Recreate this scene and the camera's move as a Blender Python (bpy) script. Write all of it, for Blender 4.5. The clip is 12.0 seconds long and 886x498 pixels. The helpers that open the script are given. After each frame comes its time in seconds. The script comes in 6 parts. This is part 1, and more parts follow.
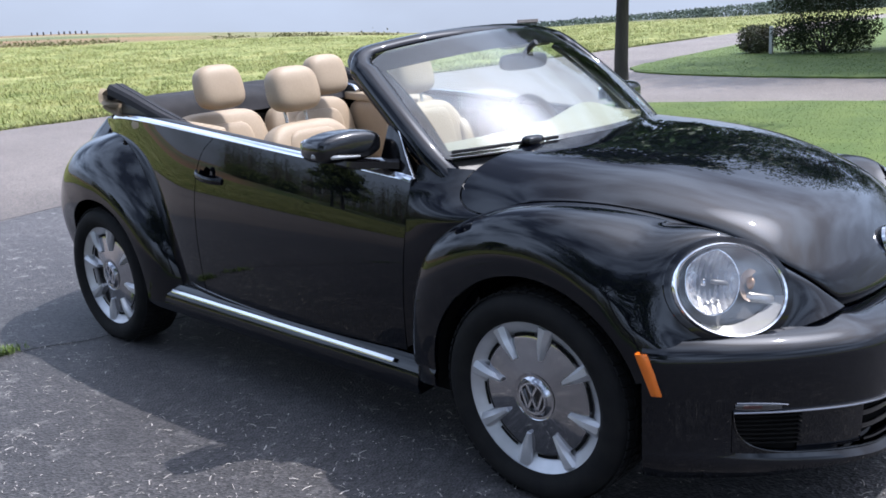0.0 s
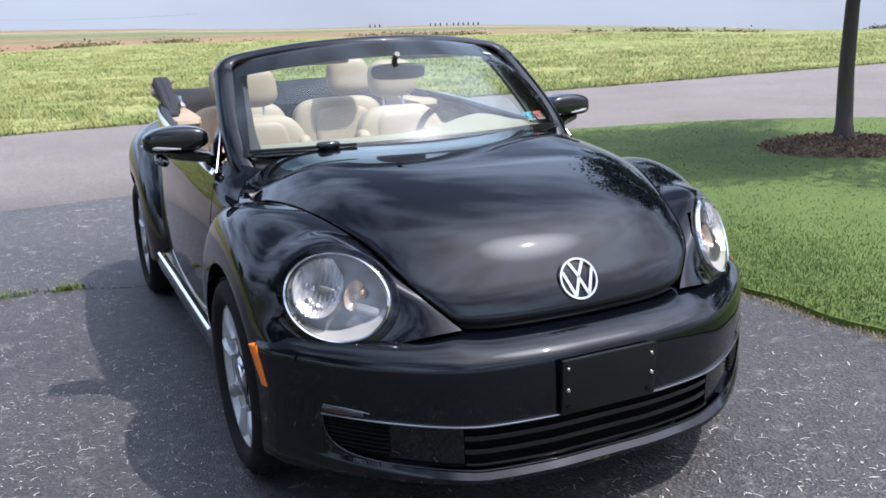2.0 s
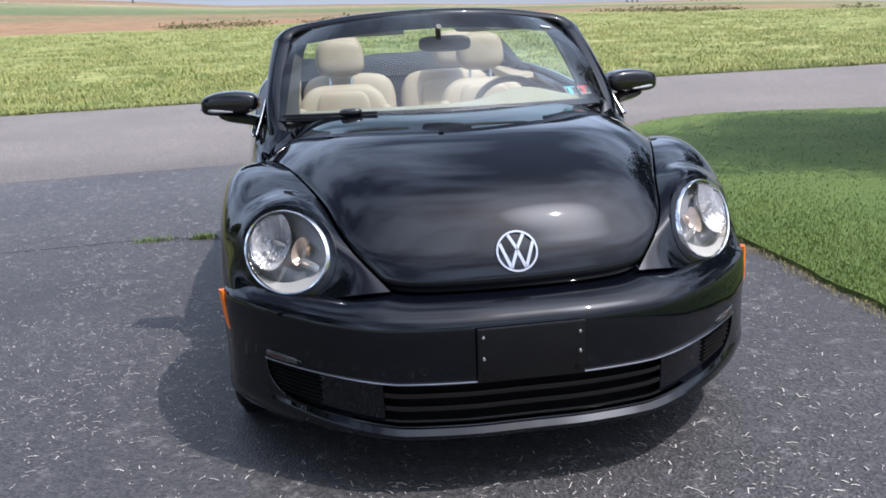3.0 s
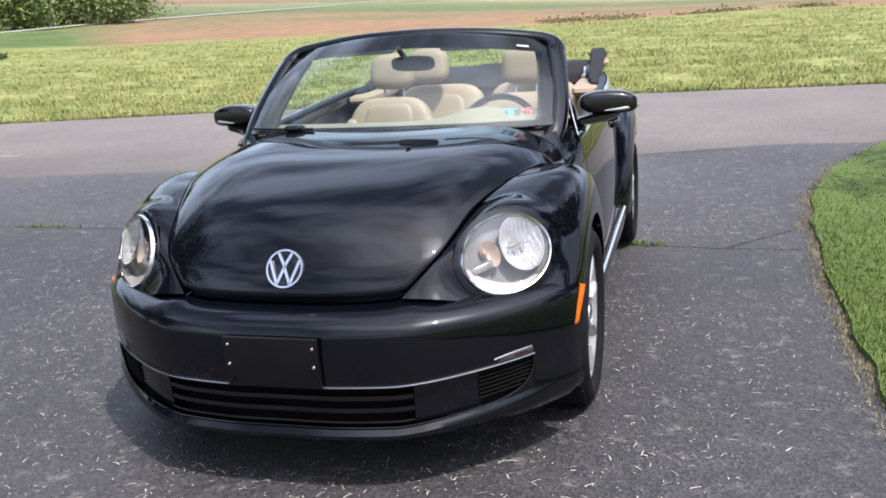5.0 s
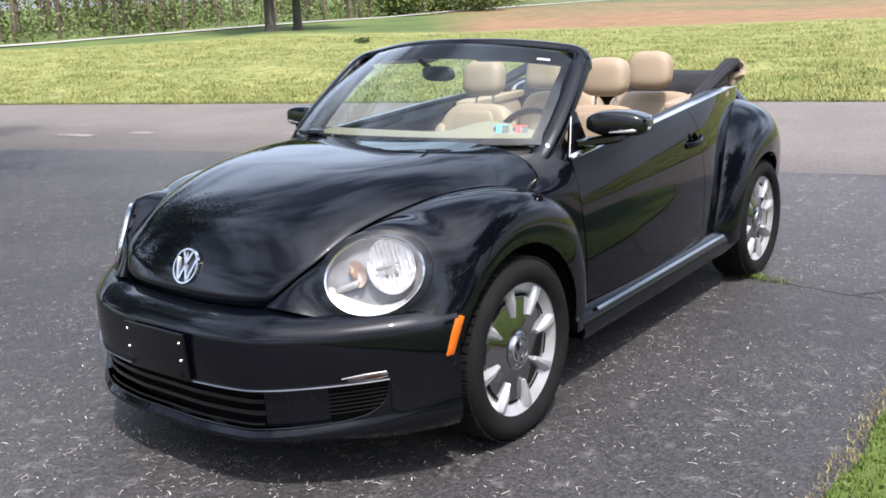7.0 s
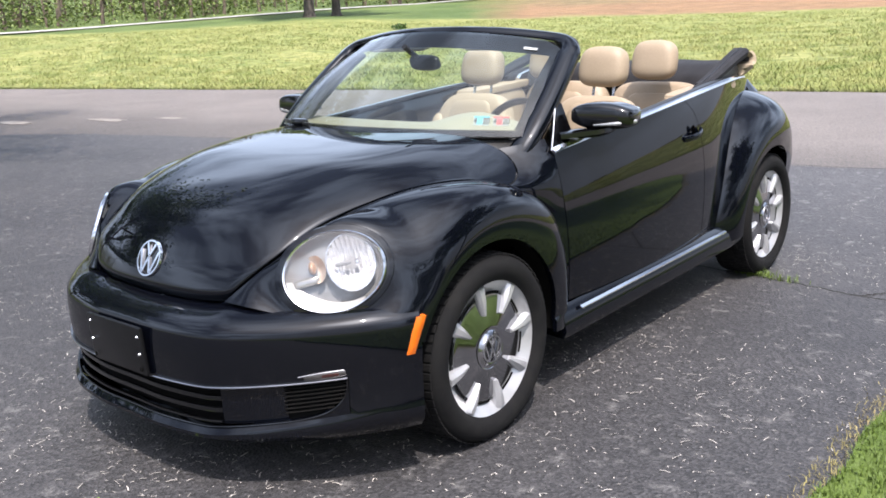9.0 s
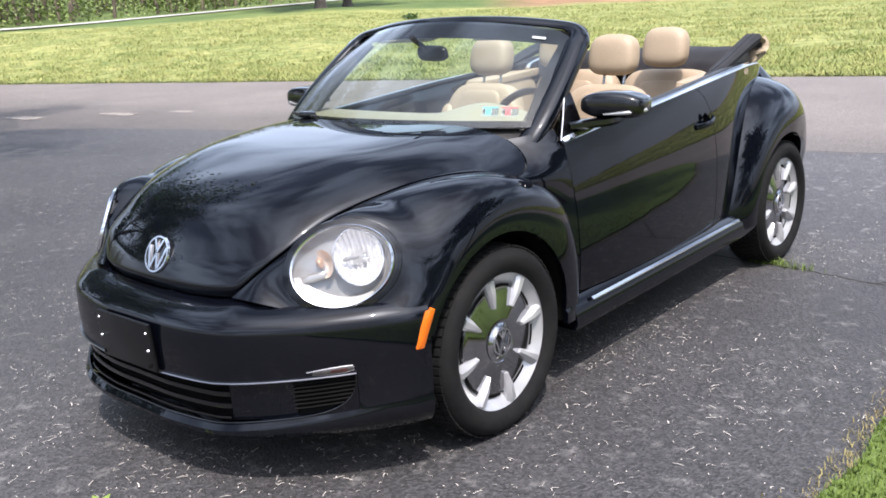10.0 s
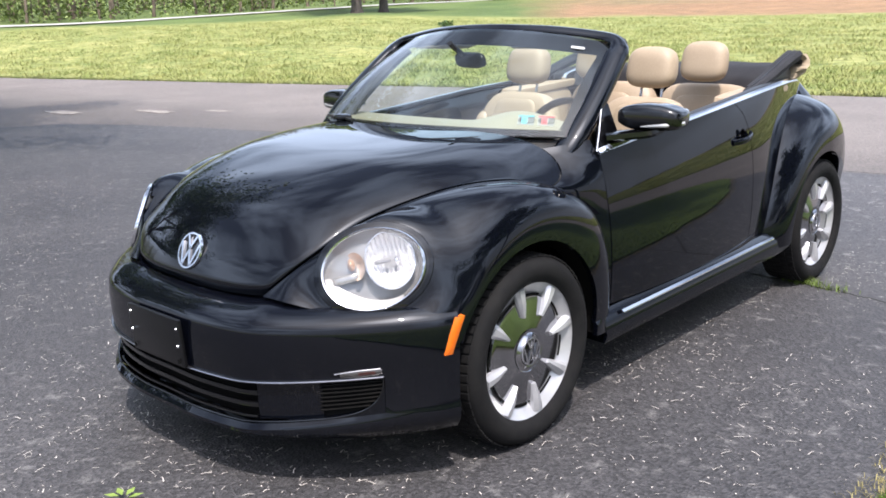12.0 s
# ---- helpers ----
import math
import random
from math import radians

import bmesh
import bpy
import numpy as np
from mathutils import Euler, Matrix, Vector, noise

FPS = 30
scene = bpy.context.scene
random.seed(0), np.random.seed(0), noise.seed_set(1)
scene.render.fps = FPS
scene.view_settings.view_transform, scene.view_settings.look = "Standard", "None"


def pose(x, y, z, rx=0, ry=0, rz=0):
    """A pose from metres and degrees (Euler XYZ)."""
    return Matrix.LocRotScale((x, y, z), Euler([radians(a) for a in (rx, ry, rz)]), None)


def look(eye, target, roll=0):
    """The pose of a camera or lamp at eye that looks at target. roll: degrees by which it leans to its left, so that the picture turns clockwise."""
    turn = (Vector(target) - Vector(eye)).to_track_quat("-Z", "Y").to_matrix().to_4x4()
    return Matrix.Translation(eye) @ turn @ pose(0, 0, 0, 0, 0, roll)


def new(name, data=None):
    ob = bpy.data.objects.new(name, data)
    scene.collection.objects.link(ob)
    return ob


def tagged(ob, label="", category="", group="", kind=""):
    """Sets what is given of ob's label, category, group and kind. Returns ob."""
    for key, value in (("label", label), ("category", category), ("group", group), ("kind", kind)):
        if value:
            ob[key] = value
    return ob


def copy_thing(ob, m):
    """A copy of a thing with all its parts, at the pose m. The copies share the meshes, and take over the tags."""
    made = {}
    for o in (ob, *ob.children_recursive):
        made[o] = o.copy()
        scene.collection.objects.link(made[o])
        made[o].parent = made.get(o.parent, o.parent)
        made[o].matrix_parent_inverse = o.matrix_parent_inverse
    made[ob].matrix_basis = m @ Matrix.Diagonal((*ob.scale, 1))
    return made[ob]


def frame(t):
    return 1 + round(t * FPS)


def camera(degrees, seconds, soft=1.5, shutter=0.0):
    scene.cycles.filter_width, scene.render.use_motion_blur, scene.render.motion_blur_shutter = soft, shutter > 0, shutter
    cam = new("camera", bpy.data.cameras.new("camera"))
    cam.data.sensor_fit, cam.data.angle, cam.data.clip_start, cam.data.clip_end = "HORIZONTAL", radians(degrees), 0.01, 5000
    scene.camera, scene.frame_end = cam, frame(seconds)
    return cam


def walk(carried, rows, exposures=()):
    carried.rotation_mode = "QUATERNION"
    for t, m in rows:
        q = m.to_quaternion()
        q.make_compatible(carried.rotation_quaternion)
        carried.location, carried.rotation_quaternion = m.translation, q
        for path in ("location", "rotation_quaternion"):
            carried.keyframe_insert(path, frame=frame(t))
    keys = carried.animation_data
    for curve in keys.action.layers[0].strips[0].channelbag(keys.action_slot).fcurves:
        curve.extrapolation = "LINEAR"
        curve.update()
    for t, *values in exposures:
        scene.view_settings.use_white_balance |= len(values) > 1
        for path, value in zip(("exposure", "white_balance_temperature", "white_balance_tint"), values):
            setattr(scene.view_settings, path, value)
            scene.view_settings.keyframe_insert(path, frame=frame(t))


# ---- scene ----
cam = camera(51.7, 12.0, soft=1.7)
PATH = [
    (0, (2.814, -2.895, 1.465), (1.501, -1.472, 0.965), -3.5),
    (0.5, (3.241, -2.624, 1.434), (1.826, -1.297, 0.949), -2.9),
    (1, (3.608, -2.255, 1.436), (2.084, -1.056, 0.948), -3.8),
    (1.5, (3.978, -1.857, 1.446), (2.315, -0.857, 0.96), -4.0),
    (2, (4.186, -1.401, 1.431), (2.411, -0.608, 0.96), -2.7),
    (2.5, (4.472, -1.006, 1.435), (2.583, -0.512, 1.003), -2.8),
    (3, (4.533, -0.59, 1.383), (2.617, -0.308, 0.886), -2.6),
    (3.2, (4.543, -0.405, 1.411), (2.624, -0.191, 0.89), -2.5),
    (4.8, (4.556, 1.035, 1.394), (2.658, 0.617, 0.92), -2.6),
    (5, (4.552, 1.246, 1.413), (2.683, 0.714, 0.941), -3.5),
    (5.5, (4.398, 1.644, 1.4), (2.616, 0.866, 0.932), -4.6),
    (6, (4.152, 2.002, 1.425), (2.46, 1.038, 0.967), -3.9),
    (6.5, (4.057, 2.404, 1.439), (2.445, 1.309, 0.992), -2.7),
    (7, (3.856, 2.549, 1.433), (2.319, 1.354, 0.975), -2.6),
    (7.5, (3.693, 2.602, 1.448), (2.206, 1.353, 0.971), -2.3),
    (7.7, (3.677, 2.636, 1.439), (2.191, 1.383, 0.968), -1.8),
    (9.5, (3.617, 2.674, 1.429), (2.149, 1.408, 0.939), -2.8),
    (10, (3.599, 2.668, 1.432), (2.145, 1.39, 0.93), -3.2),
    (10.5, (3.585, 2.662, 1.423), (2.147, 1.365, 0.922), -2.9),
    (11, (3.593, 2.657, 1.428), (2.162, 1.347, 0.94), -1.9),
    (11.5, (3.604, 2.653, 1.43), (2.176, 1.336, 0.955), -1.2),
    (12, (3.605, 2.651, 1.427), (2.186, 1.327, 0.943), -1.5),
]
walk(cam, [(t, look(eye, target, roll)) for t, eye, target, roll in PATH], [(0.0, 0.24, 6200.0, 15.5), (0.5, 0.02, 6200.0, 15.5), (1.0, 0.30, 6250.0, 15.5), (2.0, 0.22, 6350.0, 15.5), (2.5, 0.03, 6400.0, 15.0), (3.2, 0.02, 6400.0, 15.0), (5.0, 0.14, 6750.0, 15.5), (7.0, 0.24, 6850.0, 15.5), (7.7, 0.34, 6850.0, 15.5), (9.5, 0.40, 6800.0, 15.5), (12.0, 0.42, 6750.0, 15.5)])

# ---- sky, sun ----
SUN_TO = Vector((0.34, 0.46, 1.05)).normalized()
SUN_ELEV = math.asin(SUN_TO.z)
SUN_AZ = math.atan2(SUN_TO.x, SUN_TO.y)
world = bpy.data.worlds.new("world")
scene.world = world
world.use_nodes = True
wt = world.node_tree
wt.nodes.clear()
w_out = wt.nodes.new("ShaderNodeOutputWorld")
w_bg = wt.nodes.new("ShaderNodeBackground")
w_bg.inputs["Strength"].default_value = 0.10
w_sky = wt.nodes.new("ShaderNodeTexSky")
w_sky.sky_type = "NISHITA"
w_sky.sun_disc = False
w_sky.sun_elevation = SUN_ELEV
w_sky.sun_rotation = SUN_AZ
w_sky.air_density, w_sky.dust_density, w_sky.ozone_density = 1.0, 3.5, 1.0
w_tc = wt.nodes.new("ShaderNodeTexCoord")
w_map = wt.nodes.new("ShaderNodeMapping")
w_map.inputs["Scale"].default_value = (1.6, 1.6, 4.0)
w_noise = wt.nodes.new("ShaderNodeTexNoise")
w_noise.inputs["Scale"].default_value = 1.5
w_noise.inputs["Detail"].default_value = 6.0
w_noise.inputs["Roughness"].default_value = 0.5
w_ramp = wt.nodes.new("ShaderNodeValToRGB")
w_ramp.color_ramp.elements[0].position = 0.40
w_ramp.color_ramp.elements[1].position = 0.62
w_ramp.color_ramp.elements[0].color = (0.10, 0.10, 0.10, 1)
w_mix = wt.nodes.new("ShaderNodeMix")
w_mix.data_type = "RGBA"
w_cloud = wt.nodes.new("ShaderNodeMath")
w_cloud.operation = "MULTIPLY"
w_cloud.inputs[1].default_value = 0.88
w_mix.inputs["B"].default_value = (13.2, 16.8, 22.4, 1)
w_sep = wt.nodes.new("ShaderNodeSeparateXYZ")
w_low = wt.nodes.new("ShaderNodeMapRange")
w_low.interpolation_type = "SMOOTHSTEP"
w_low.inputs["From Min"].default_value, w_low.inputs["From Max"].default_value = 0.02, 0.22
w_low.inputs["To Min"].default_value, w_low.inputs["To Max"].default_value = 0.94, 0.0
w_haze = wt.nodes.new("ShaderNodeMix")
w_haze.data_type = "RGBA"
w_haze.inputs["B"].default_value = (4.7, 5.4, 6.4, 1)
wt.links.new(w_tc.outputs["Generated"], w_map.inputs["Vector"])
wt.links.new(w_map.outputs["Vector"], w_noise.inputs["Vector"])
wt.links.new(w_noise.outputs["Fac"], w_ramp.inputs["Fac"])
w_high = wt.nodes.new("ShaderNodeMapRange")
w_high.inputs["From Min"].default_value, w_high.inputs["From Max"].default_value = 0.40, 1.0
w_high.inputs["To Min"].default_value, w_high.inputs["To Max"].default_value = 1.0, 0.62
wt.links.new(w_sep.outputs["Z"], w_high.inputs["Value"])
w_thin = wt.nodes.new("ShaderNodeMath")
w_thin.operation = "MULTIPLY"
wt.links.new(w_ramp.outputs["Color"], w_thin.inputs[0])
wt.links.new(w_high.outputs["Result"], w_thin.inputs[1])
wt.links.new(w_thin.outputs[0], w_cloud.inputs[0])
wt.links.new(w_cloud.outputs[0], w_mix.inputs["Factor"])
wt.links.new(w_sky.outputs["Color"], w_mix.inputs["A"])
wt.links.new(w_mix.outputs["Result"], w_haze.inputs["A"])
wt.links.new(w_tc.outputs["Generated"], w_sep.inputs["Vector"])
wt.links.new(w_sep.outputs["Z"], w_low.inputs["Value"])
wt.links.new(w_low.outputs["Result"], w_haze.inputs["Factor"])
w_dot = wt.nodes.new("ShaderNodeVectorMath")
w_dot.operation = "DOT_PRODUCT"
w_dot.inputs[1].default_value = SUN_TO
w_near = wt.nodes.new("ShaderNodeMapRange")
w_near.inputs["From Min"].default_value, w_near.inputs["From Max"].default_value = math.cos(radians(58)), 1.0
w_pow = wt.nodes.new("ShaderNodeMath")
w_pow.operation, w_pow.inputs[1].default_value = "POWER", 2.4
w_veil = wt.nodes.new("ShaderNodeMath")
w_veil.operation = "MULTIPLY"
w_glow = wt.nodes.new("ShaderNodeVectorMath")
w_glow.operation = "SCALE"
w_glow.inputs[0].default_value = (42, 45, 50)
w_close = wt.nodes.new("ShaderNodeMapRange")
w_close.inputs["From Min"].default_value, w_close.inputs["From Max"].default_value = math.cos(radians(13)), 1.0
w_close.inputs["To Max"].default_value = 1.6
w_sum = wt.nodes.new("ShaderNodeMath")
w_sum.operation = "ADD"
w_add = wt.nodes.new("ShaderNodeVectorMath")
w_add.operation = "ADD"
wt.links.new(w_tc.outputs["Generated"], w_dot.inputs[0])
wt.links.new(w_dot.outputs["Value"], w_near.inputs["Value"])
wt.links.new(w_near.outputs["Result"], w_pow.inputs[0])
wt.links.new(w_pow.outputs[0], w_veil.inputs[0])
wt.links.new(w_noise.outputs["Fac"], w_veil.inputs[1])
wt.links.new(w_dot.outputs["Value"], w_close.inputs["Value"])
wt.links.new(w_veil.outputs[0], w_sum.inputs[0])
wt.links.new(w_close.outputs["Result"], w_sum.inputs[1])
wt.links.new(w_sum.outputs[0], w_glow.inputs["Scale"])
wt.links.new(w_haze.outputs["Result"], w_add.inputs[0])
wt.links.new(w_glow.outputs["Vector"], w_add.inputs[1])
wt.links.new(w_add.outputs["Vector"], w_bg.inputs["Color"])
wt.links.new(w_bg.outputs["Background"], w_out.inputs["Surface"])

sun_data = bpy.data.lights.new("sun", "SUN")
sun_data.energy, sun_data.angle, sun_data.color = 4.6, radians(0.6), (1.0, 0.965, 0.915)
sun = new("sun", sun_data)
sun.matrix_world = look((SUN_TO * 60)[:], (0, 0, 0))

# ---- materials ----
def material(name, color, rough=0.5, metal=0.0, color2=None, scale=8.0, detail=6.0, bump=0.0, bump_scale=60.0, coat=0.0, spec=0.5, stretch=(1, 1, 1), fine=0.0, fine_scale=120.0, rough2=None, by_object=0.0, by_island=0.0):
    """A principled surface with colour variation at two scales, fine relief and optional clear coat."""
    m = bpy.data.materials.new(name)
    m.use_nodes = True
    nt = m.node_tree
    b = nt.nodes["Principled BSDF"]
    b.inputs["Roughness"].default_value = rough
    b.inputs["Metallic"].default_value = metal
    b.inputs["Coat Weight"].default_value = coat
    b.inputs["Coat Roughness"].default_value = 0.028
    b.inputs["Coat IOR"].default_value = 1.45
    b.inputs["Specular IOR Level"].default_value = spec
    b.inputs["Base Color"].default_value = (*color, 1)
    tc = nt.nodes.new("ShaderNodeTexCoord")
    mp = nt.nodes.new("ShaderNodeMapping")
    mp.inputs["Scale"].default_value = stretch
    nt.links.new(tc.outputs["Object"], mp.inputs["Vector"])
    link = None
    if color2:
        n = nt.nodes.new("ShaderNodeTexNoise")
        n.inputs["Scale"].default_value, n.inputs["Detail"].default_value = scale, detail
        nt.links.new(mp.outputs["Vector"], n.inputs["Vector"])
        r = nt.nodes.new("ShaderNodeValToRGB")
        r.color_ramp.elements[0].position, r.color_ramp.elements[1].position = 0.35, 0.65
        r.color_ramp.elements[0].color, r.color_ramp.elements[1].color = (*color, 1), (*color2, 1)
        nt.links.new(n.outputs["Fac"], r.inputs["Fac"])
        link = r.outputs["Color"]
        if rough2 is not None:
            mr = nt.nodes.new("ShaderNodeMapRange")
            mr.inputs["From Min"].default_value, mr.inputs["From Max"].default_value = 0.35, 0.65
            mr.inputs["To Min"].default_value, mr.inputs["To Max"].default_value = rough, rough2
            nt.links.new(n.outputs["Fac"], mr.inputs["Value"])
            nt.links.new(mr.outputs["Result"], b.inputs["Roughness"])
    if fine:
        n2 = nt.nodes.new("ShaderNodeTexNoise")
        n2.inputs["Scale"].default_value, n2.inputs["Detail"].default_value = fine_scale, 3.0
        nt.links.new(mp.outputs["Vector"], n2.inputs["Vector"])
        link = scaled(nt, link, color, n2.outputs["Fac"], 1 - fine, 1 + fine, 0.3, 0.7)
    if by_object:
        oi = nt.nodes.new("ShaderNodeObjectInfo")
        link = scaled(nt, link, color, oi.outputs["Random"], 1 - by_object, 1 + by_object)
    if by_island:
        ge = nt.nodes.new("ShaderNodeNewGeometry")
        link = scaled(nt, link, color, ge.outputs["Random Per Island"], 1 - by_island, 1 + by_island)
    if link:
        nt.links.new(link, b.inputs["Base Color"])
    if bump:
        n3 = nt.nodes.new("ShaderNodeTexNoise")
        n3.inputs["Scale"].default_value, n3.inputs["Detail"].default_value = bump_scale, 4.0
        nt.links.new(mp.outputs["Vector"], n3.inputs["Vector"])
        bp = nt.nodes.new("ShaderNodeBump")
        bp.inputs["Strength"].default_value, bp.inputs["Distance"].default_value = bump, 0.01
        nt.links.new(n3.outputs["Fac"], bp.inputs["Height"])
        nt.links.new(bp.outputs["Normal"], b.inputs["Normal"])
    return m


def scaled(nt, link, color, value, low, high, a=0.0, b=1.0):
    """The colour (or a link to one) times a value that runs from low to high."""
    mr = nt.nodes.new("ShaderNodeMapRange")
    mr.inputs["From Min"].default_value, mr.inputs["From Max"].default_value = a, b
    mr.inputs["To Min"].default_value, mr.inputs["To Max"].default_value = low, high
    nt.links.new(value, mr.inputs["Value"])
    vm = nt.nodes.new("ShaderNodeVectorMath")
    vm.operation = "SCALE"
    if link:
        nt.links.new(link, vm.inputs[0])
    else:
        vm.inputs[0].default_value = color
    nt.links.new(mr.outputs["Result"], vm.inputs["Scale"])
    return vm.outputs["Vector"]


def glass_material(name, tint, rough=0.0, ior=1.85):
    m = bpy.data.materials.new(name)
    m.use_nodes = True
    nt = m.node_tree
    nt.nodes.clear()
    out = nt.nodes.new("ShaderNodeOutputMaterial")
    tr = nt.nodes.new("ShaderNodeBsdfTransparent")
    tr.inputs["Color"].default_value = (*tint, 1)
    gl = nt.nodes.new("ShaderNodeBsdfGlossy")
    gl.inputs["Roughness"].default_value = rough
    fr = nt.nodes.new("ShaderNodeFresnel")
    fr.inputs["IOR"].default_value = ior
    mx = nt.nodes.new("ShaderNodeMixShader")
    nt.links.new(fr.outputs["Fac"], mx.inputs["Fac"])
    nt.links.new(tr.outputs["BSDF"], mx.inputs[1])
    nt.links.new(gl.outputs["BSDF"], mx.inputs[2])
    nt.links.new(mx.outputs["Shader"], out.inputs["Surface"])
    return m


PAINT = material("black_paint", (0.0014, 0.0018, 0.0034), 0.5, 0.0, coat=1.0, color2=(0.0017, 0.0022, 0.0041), scale=3.0, spec=0.0)
GLOSS_BLACK = material("gloss_black_trim", (0.002, 0.002, 0.0025), 0.12, coat=0.3)
PLASTIC = material("black_plastic", (0.006, 0.006, 0.0065), 0.45, bump=0.03, bump_scale=400, color2=(0.009, 0.009, 0.0095), scale=20)
PLATE_BLACK = material("black_plate_holder", (0.0035, 0.0035, 0.004), 0.30, spec=0.35, bump=0.02, bump_scale=300, color2=(0.005, 0.005, 0.0055), scale=14)
MATT_DARK = material("dark_underside", (0.004, 0.004, 0.004), 0.8, spec=0.08, color2=(0.007, 0.0065, 0.006), scale=10)
FABRIC = material("black_top_fabric", (0.007, 0.007, 0.0095), 0.85, bump=0.15, bump_scale=200, color2=(0.013, 0.0125, 0.0155), scale=12)
LINING = material("tan_lining", (0.2604, 0.2046, 0.1364), 0.8, bump=0.3, bump_scale=200, color2=(0.31, 0.248, 0.1736), scale=14)
CHROME = material("chrome", (0.82, 0.82, 0.84), 0.08, 1.0, color2=(0.75, 0.75, 0.78), scale=15)
SATIN = material("satin_aluminium", (0.72, 0.72, 0.74), 0.25, 1.0, color2=(0.62, 0.62, 0.65), scale=12)
WHEEL_SILVER = material("silver_wheel_paint", (0.50, 0.50, 0.51), 0.34, 0.5, color2=(0.43, 0.43, 0.44), scale=14, coat=0.3)
DISC_METAL = material("polished_disc", (0.46, 0.46, 0.475), 0.045, 1.0, color2=(0.36, 0.36, 0.375), scale=9, rough2=0.09)
RUBBER = material("tyre_rubber", (0.007, 0.007, 0.0075), 0.8, spec=0.15, bump=0.3, bump_scale=250, color2=(0.011, 0.0107, 0.0104), scale=18)
LEATHER = material("beige_leatherette", (0.305, 0.233, 0.158), 0.55, bump=0.1, bump_scale=220, color2=(0.335, 0.258, 0.178), scale=7, fine=0.05)
DASH_BEIGE = material("beige_dash", (0.285, 0.268, 0.205), 0.6, bump=0.05, bump_scale=260, color2=(0.305, 0.285, 0.220), scale=6)
PILLAR_GREY = material("grey_pillar_cloth", (0.05, 0.05, 0.052), 0.85, color2=(0.06, 0.06, 0.062), scale=10)
CARPET = material("dark_carpet", (0.0186, 0.0174, 0.0155), 0.95, bump=0.6, bump_scale=300, color2=(0.031, 0.0279, 0.0248), scale=20)
AMBER = material("amber_lens", (0.6375, 0.1425, 0.0075), 0.25, coat=0.6, color2=(0.6, 0.12, 0.0075), scale=30)
SMOKED = material("smoked_lens", (0.03, 0.028, 0.028), 0.15, coat=0.6, color2=(0.05, 0.046, 0.045), scale=40)
RED_LENS = material("red_reflector", (0.06, 0.010, 0.008), 0.3, coat=0.5, color2=(0.030, 0.006, 0.005), scale=40)
BULB_AMBER = material("amber_bulb_cover", (0.55, 0.36, 0.25), 0.3, 0.3, color2=(0.6, 0.42, 0.3), scale=30)
REFLECTOR = material("lamp_reflector", (0.86, 0.86, 0.87), 0.22, 0.45, bump=0.3, bump_scale=60, color2=(0.60, 0.60, 0.63), scale=34)
INDICATOR_CHROME = material("peach_chamber", (0.80, 0.66, 0.56), 0.25, 0.4, color2=(0.72, 0.60, 0.52), scale=30)
LAMP_SHADE = material("lamp_shade_grey", (0.22, 0.22, 0.23), 0.35, 0.2, color2=(0.28, 0.28, 0.29), scale=30)
LAMP_GREY = material("lamp_grey_panel", (0.27, 0.27, 0.275), 0.35, 0.3, color2=(0.32, 0.32, 0.325), scale=14)
LAMP_PALE = material("lamp_clear_strip", (0.42, 0.415, 0.405), 0.25, 0.6, color2=(0.5, 0.495, 0.485), scale=14)
STRIP_GREY = material("dull_bright_strip", (0.34, 0.34, 0.36), 0.3, 1.0, color2=(0.28, 0.28, 0.30), scale=12)
LAMP_WHITE = material("lamp_white_strip", (0.60, 0.60, 0.60), 0.3, color2=(0.54, 0.54, 0.55), scale=10)
GLASS = glass_material("windshield_glass", (0.82, 0.93, 0.89), ior=1.8)
LENS_GLASS = glass_material("headlight_glass", (0.93, 0.94, 0.95))
FRIT = material("black_frit_band", (0.01, 0.01, 0.012), 0.15, coat=0.6, color2=(0.013, 0.013, 0.015), scale=9)
MIRROR_GLASS = material("mirror_glass", (0.9, 0.9, 0.92), 0.02, 1.0)
STICKER_BLUE = material("blue_sticker", (0.075, 0.4125, 0.54), 0.5, color2=(0.09, 0.45, 0.57), scale=60)
STICKER_RED = material("red_sticker", (0.54, 0.06, 0.075), 0.5, color2=(0.57, 0.075, 0.09), scale=60)
STICKER_WHITE = material("white_sticker", (0.36, 0.37, 0.37), 0.5, color2=(0.33, 0.345, 0.35), scale=60)
INK = material("black_ink", (0.02, 0.02, 0.02), 0.6)
BARK = material("bark", (0.050, 0.042, 0.035), 0.9, bump=1.0, bump_scale=40, color2=(0.085, 0.072, 0.062), scale=9, stretch=(1, 1, 0.25))
LEAF = material("leaf_green", (0.031, 0.0682, 0.0124), 0.5, color2=(0.0434, 0.0868, 0.0155), scale=2, by_island=0.45)
LEAF_DARK = material("shrub_leaf", (0.015, 0.025, 0.009), 0.75, color2=(0.022, 0.032, 0.011), scale=2, spec=0.2, by_island=0.3)
LEAF_SPRING = material("spring_leaf", (0.125, 0.165, 0.038), 0.6, color2=(0.088, 0.128, 0.030), scale=0.3, by_island=0.5)
LEAF_RIDGE = material("weedy_green", (0.125, 0.130, 0.058), 0.8, color2=(0.165, 0.150, 0.078), scale=0.2, spec=0.1, by_island=0.2)
VERGE_BLADE = material("verge_blades", (0.085, 0.115, 0.026), 0.7, color2=(0.15, 0.15, 0.05), scale=1.0, by_island=0.35)
BARE_TWIG = material("bare_wood", (0.0992, 0.0744, 0.0558), 0.9, color2=(0.1488, 0.1178, 0.0868), scale=3, by_island=0.4)
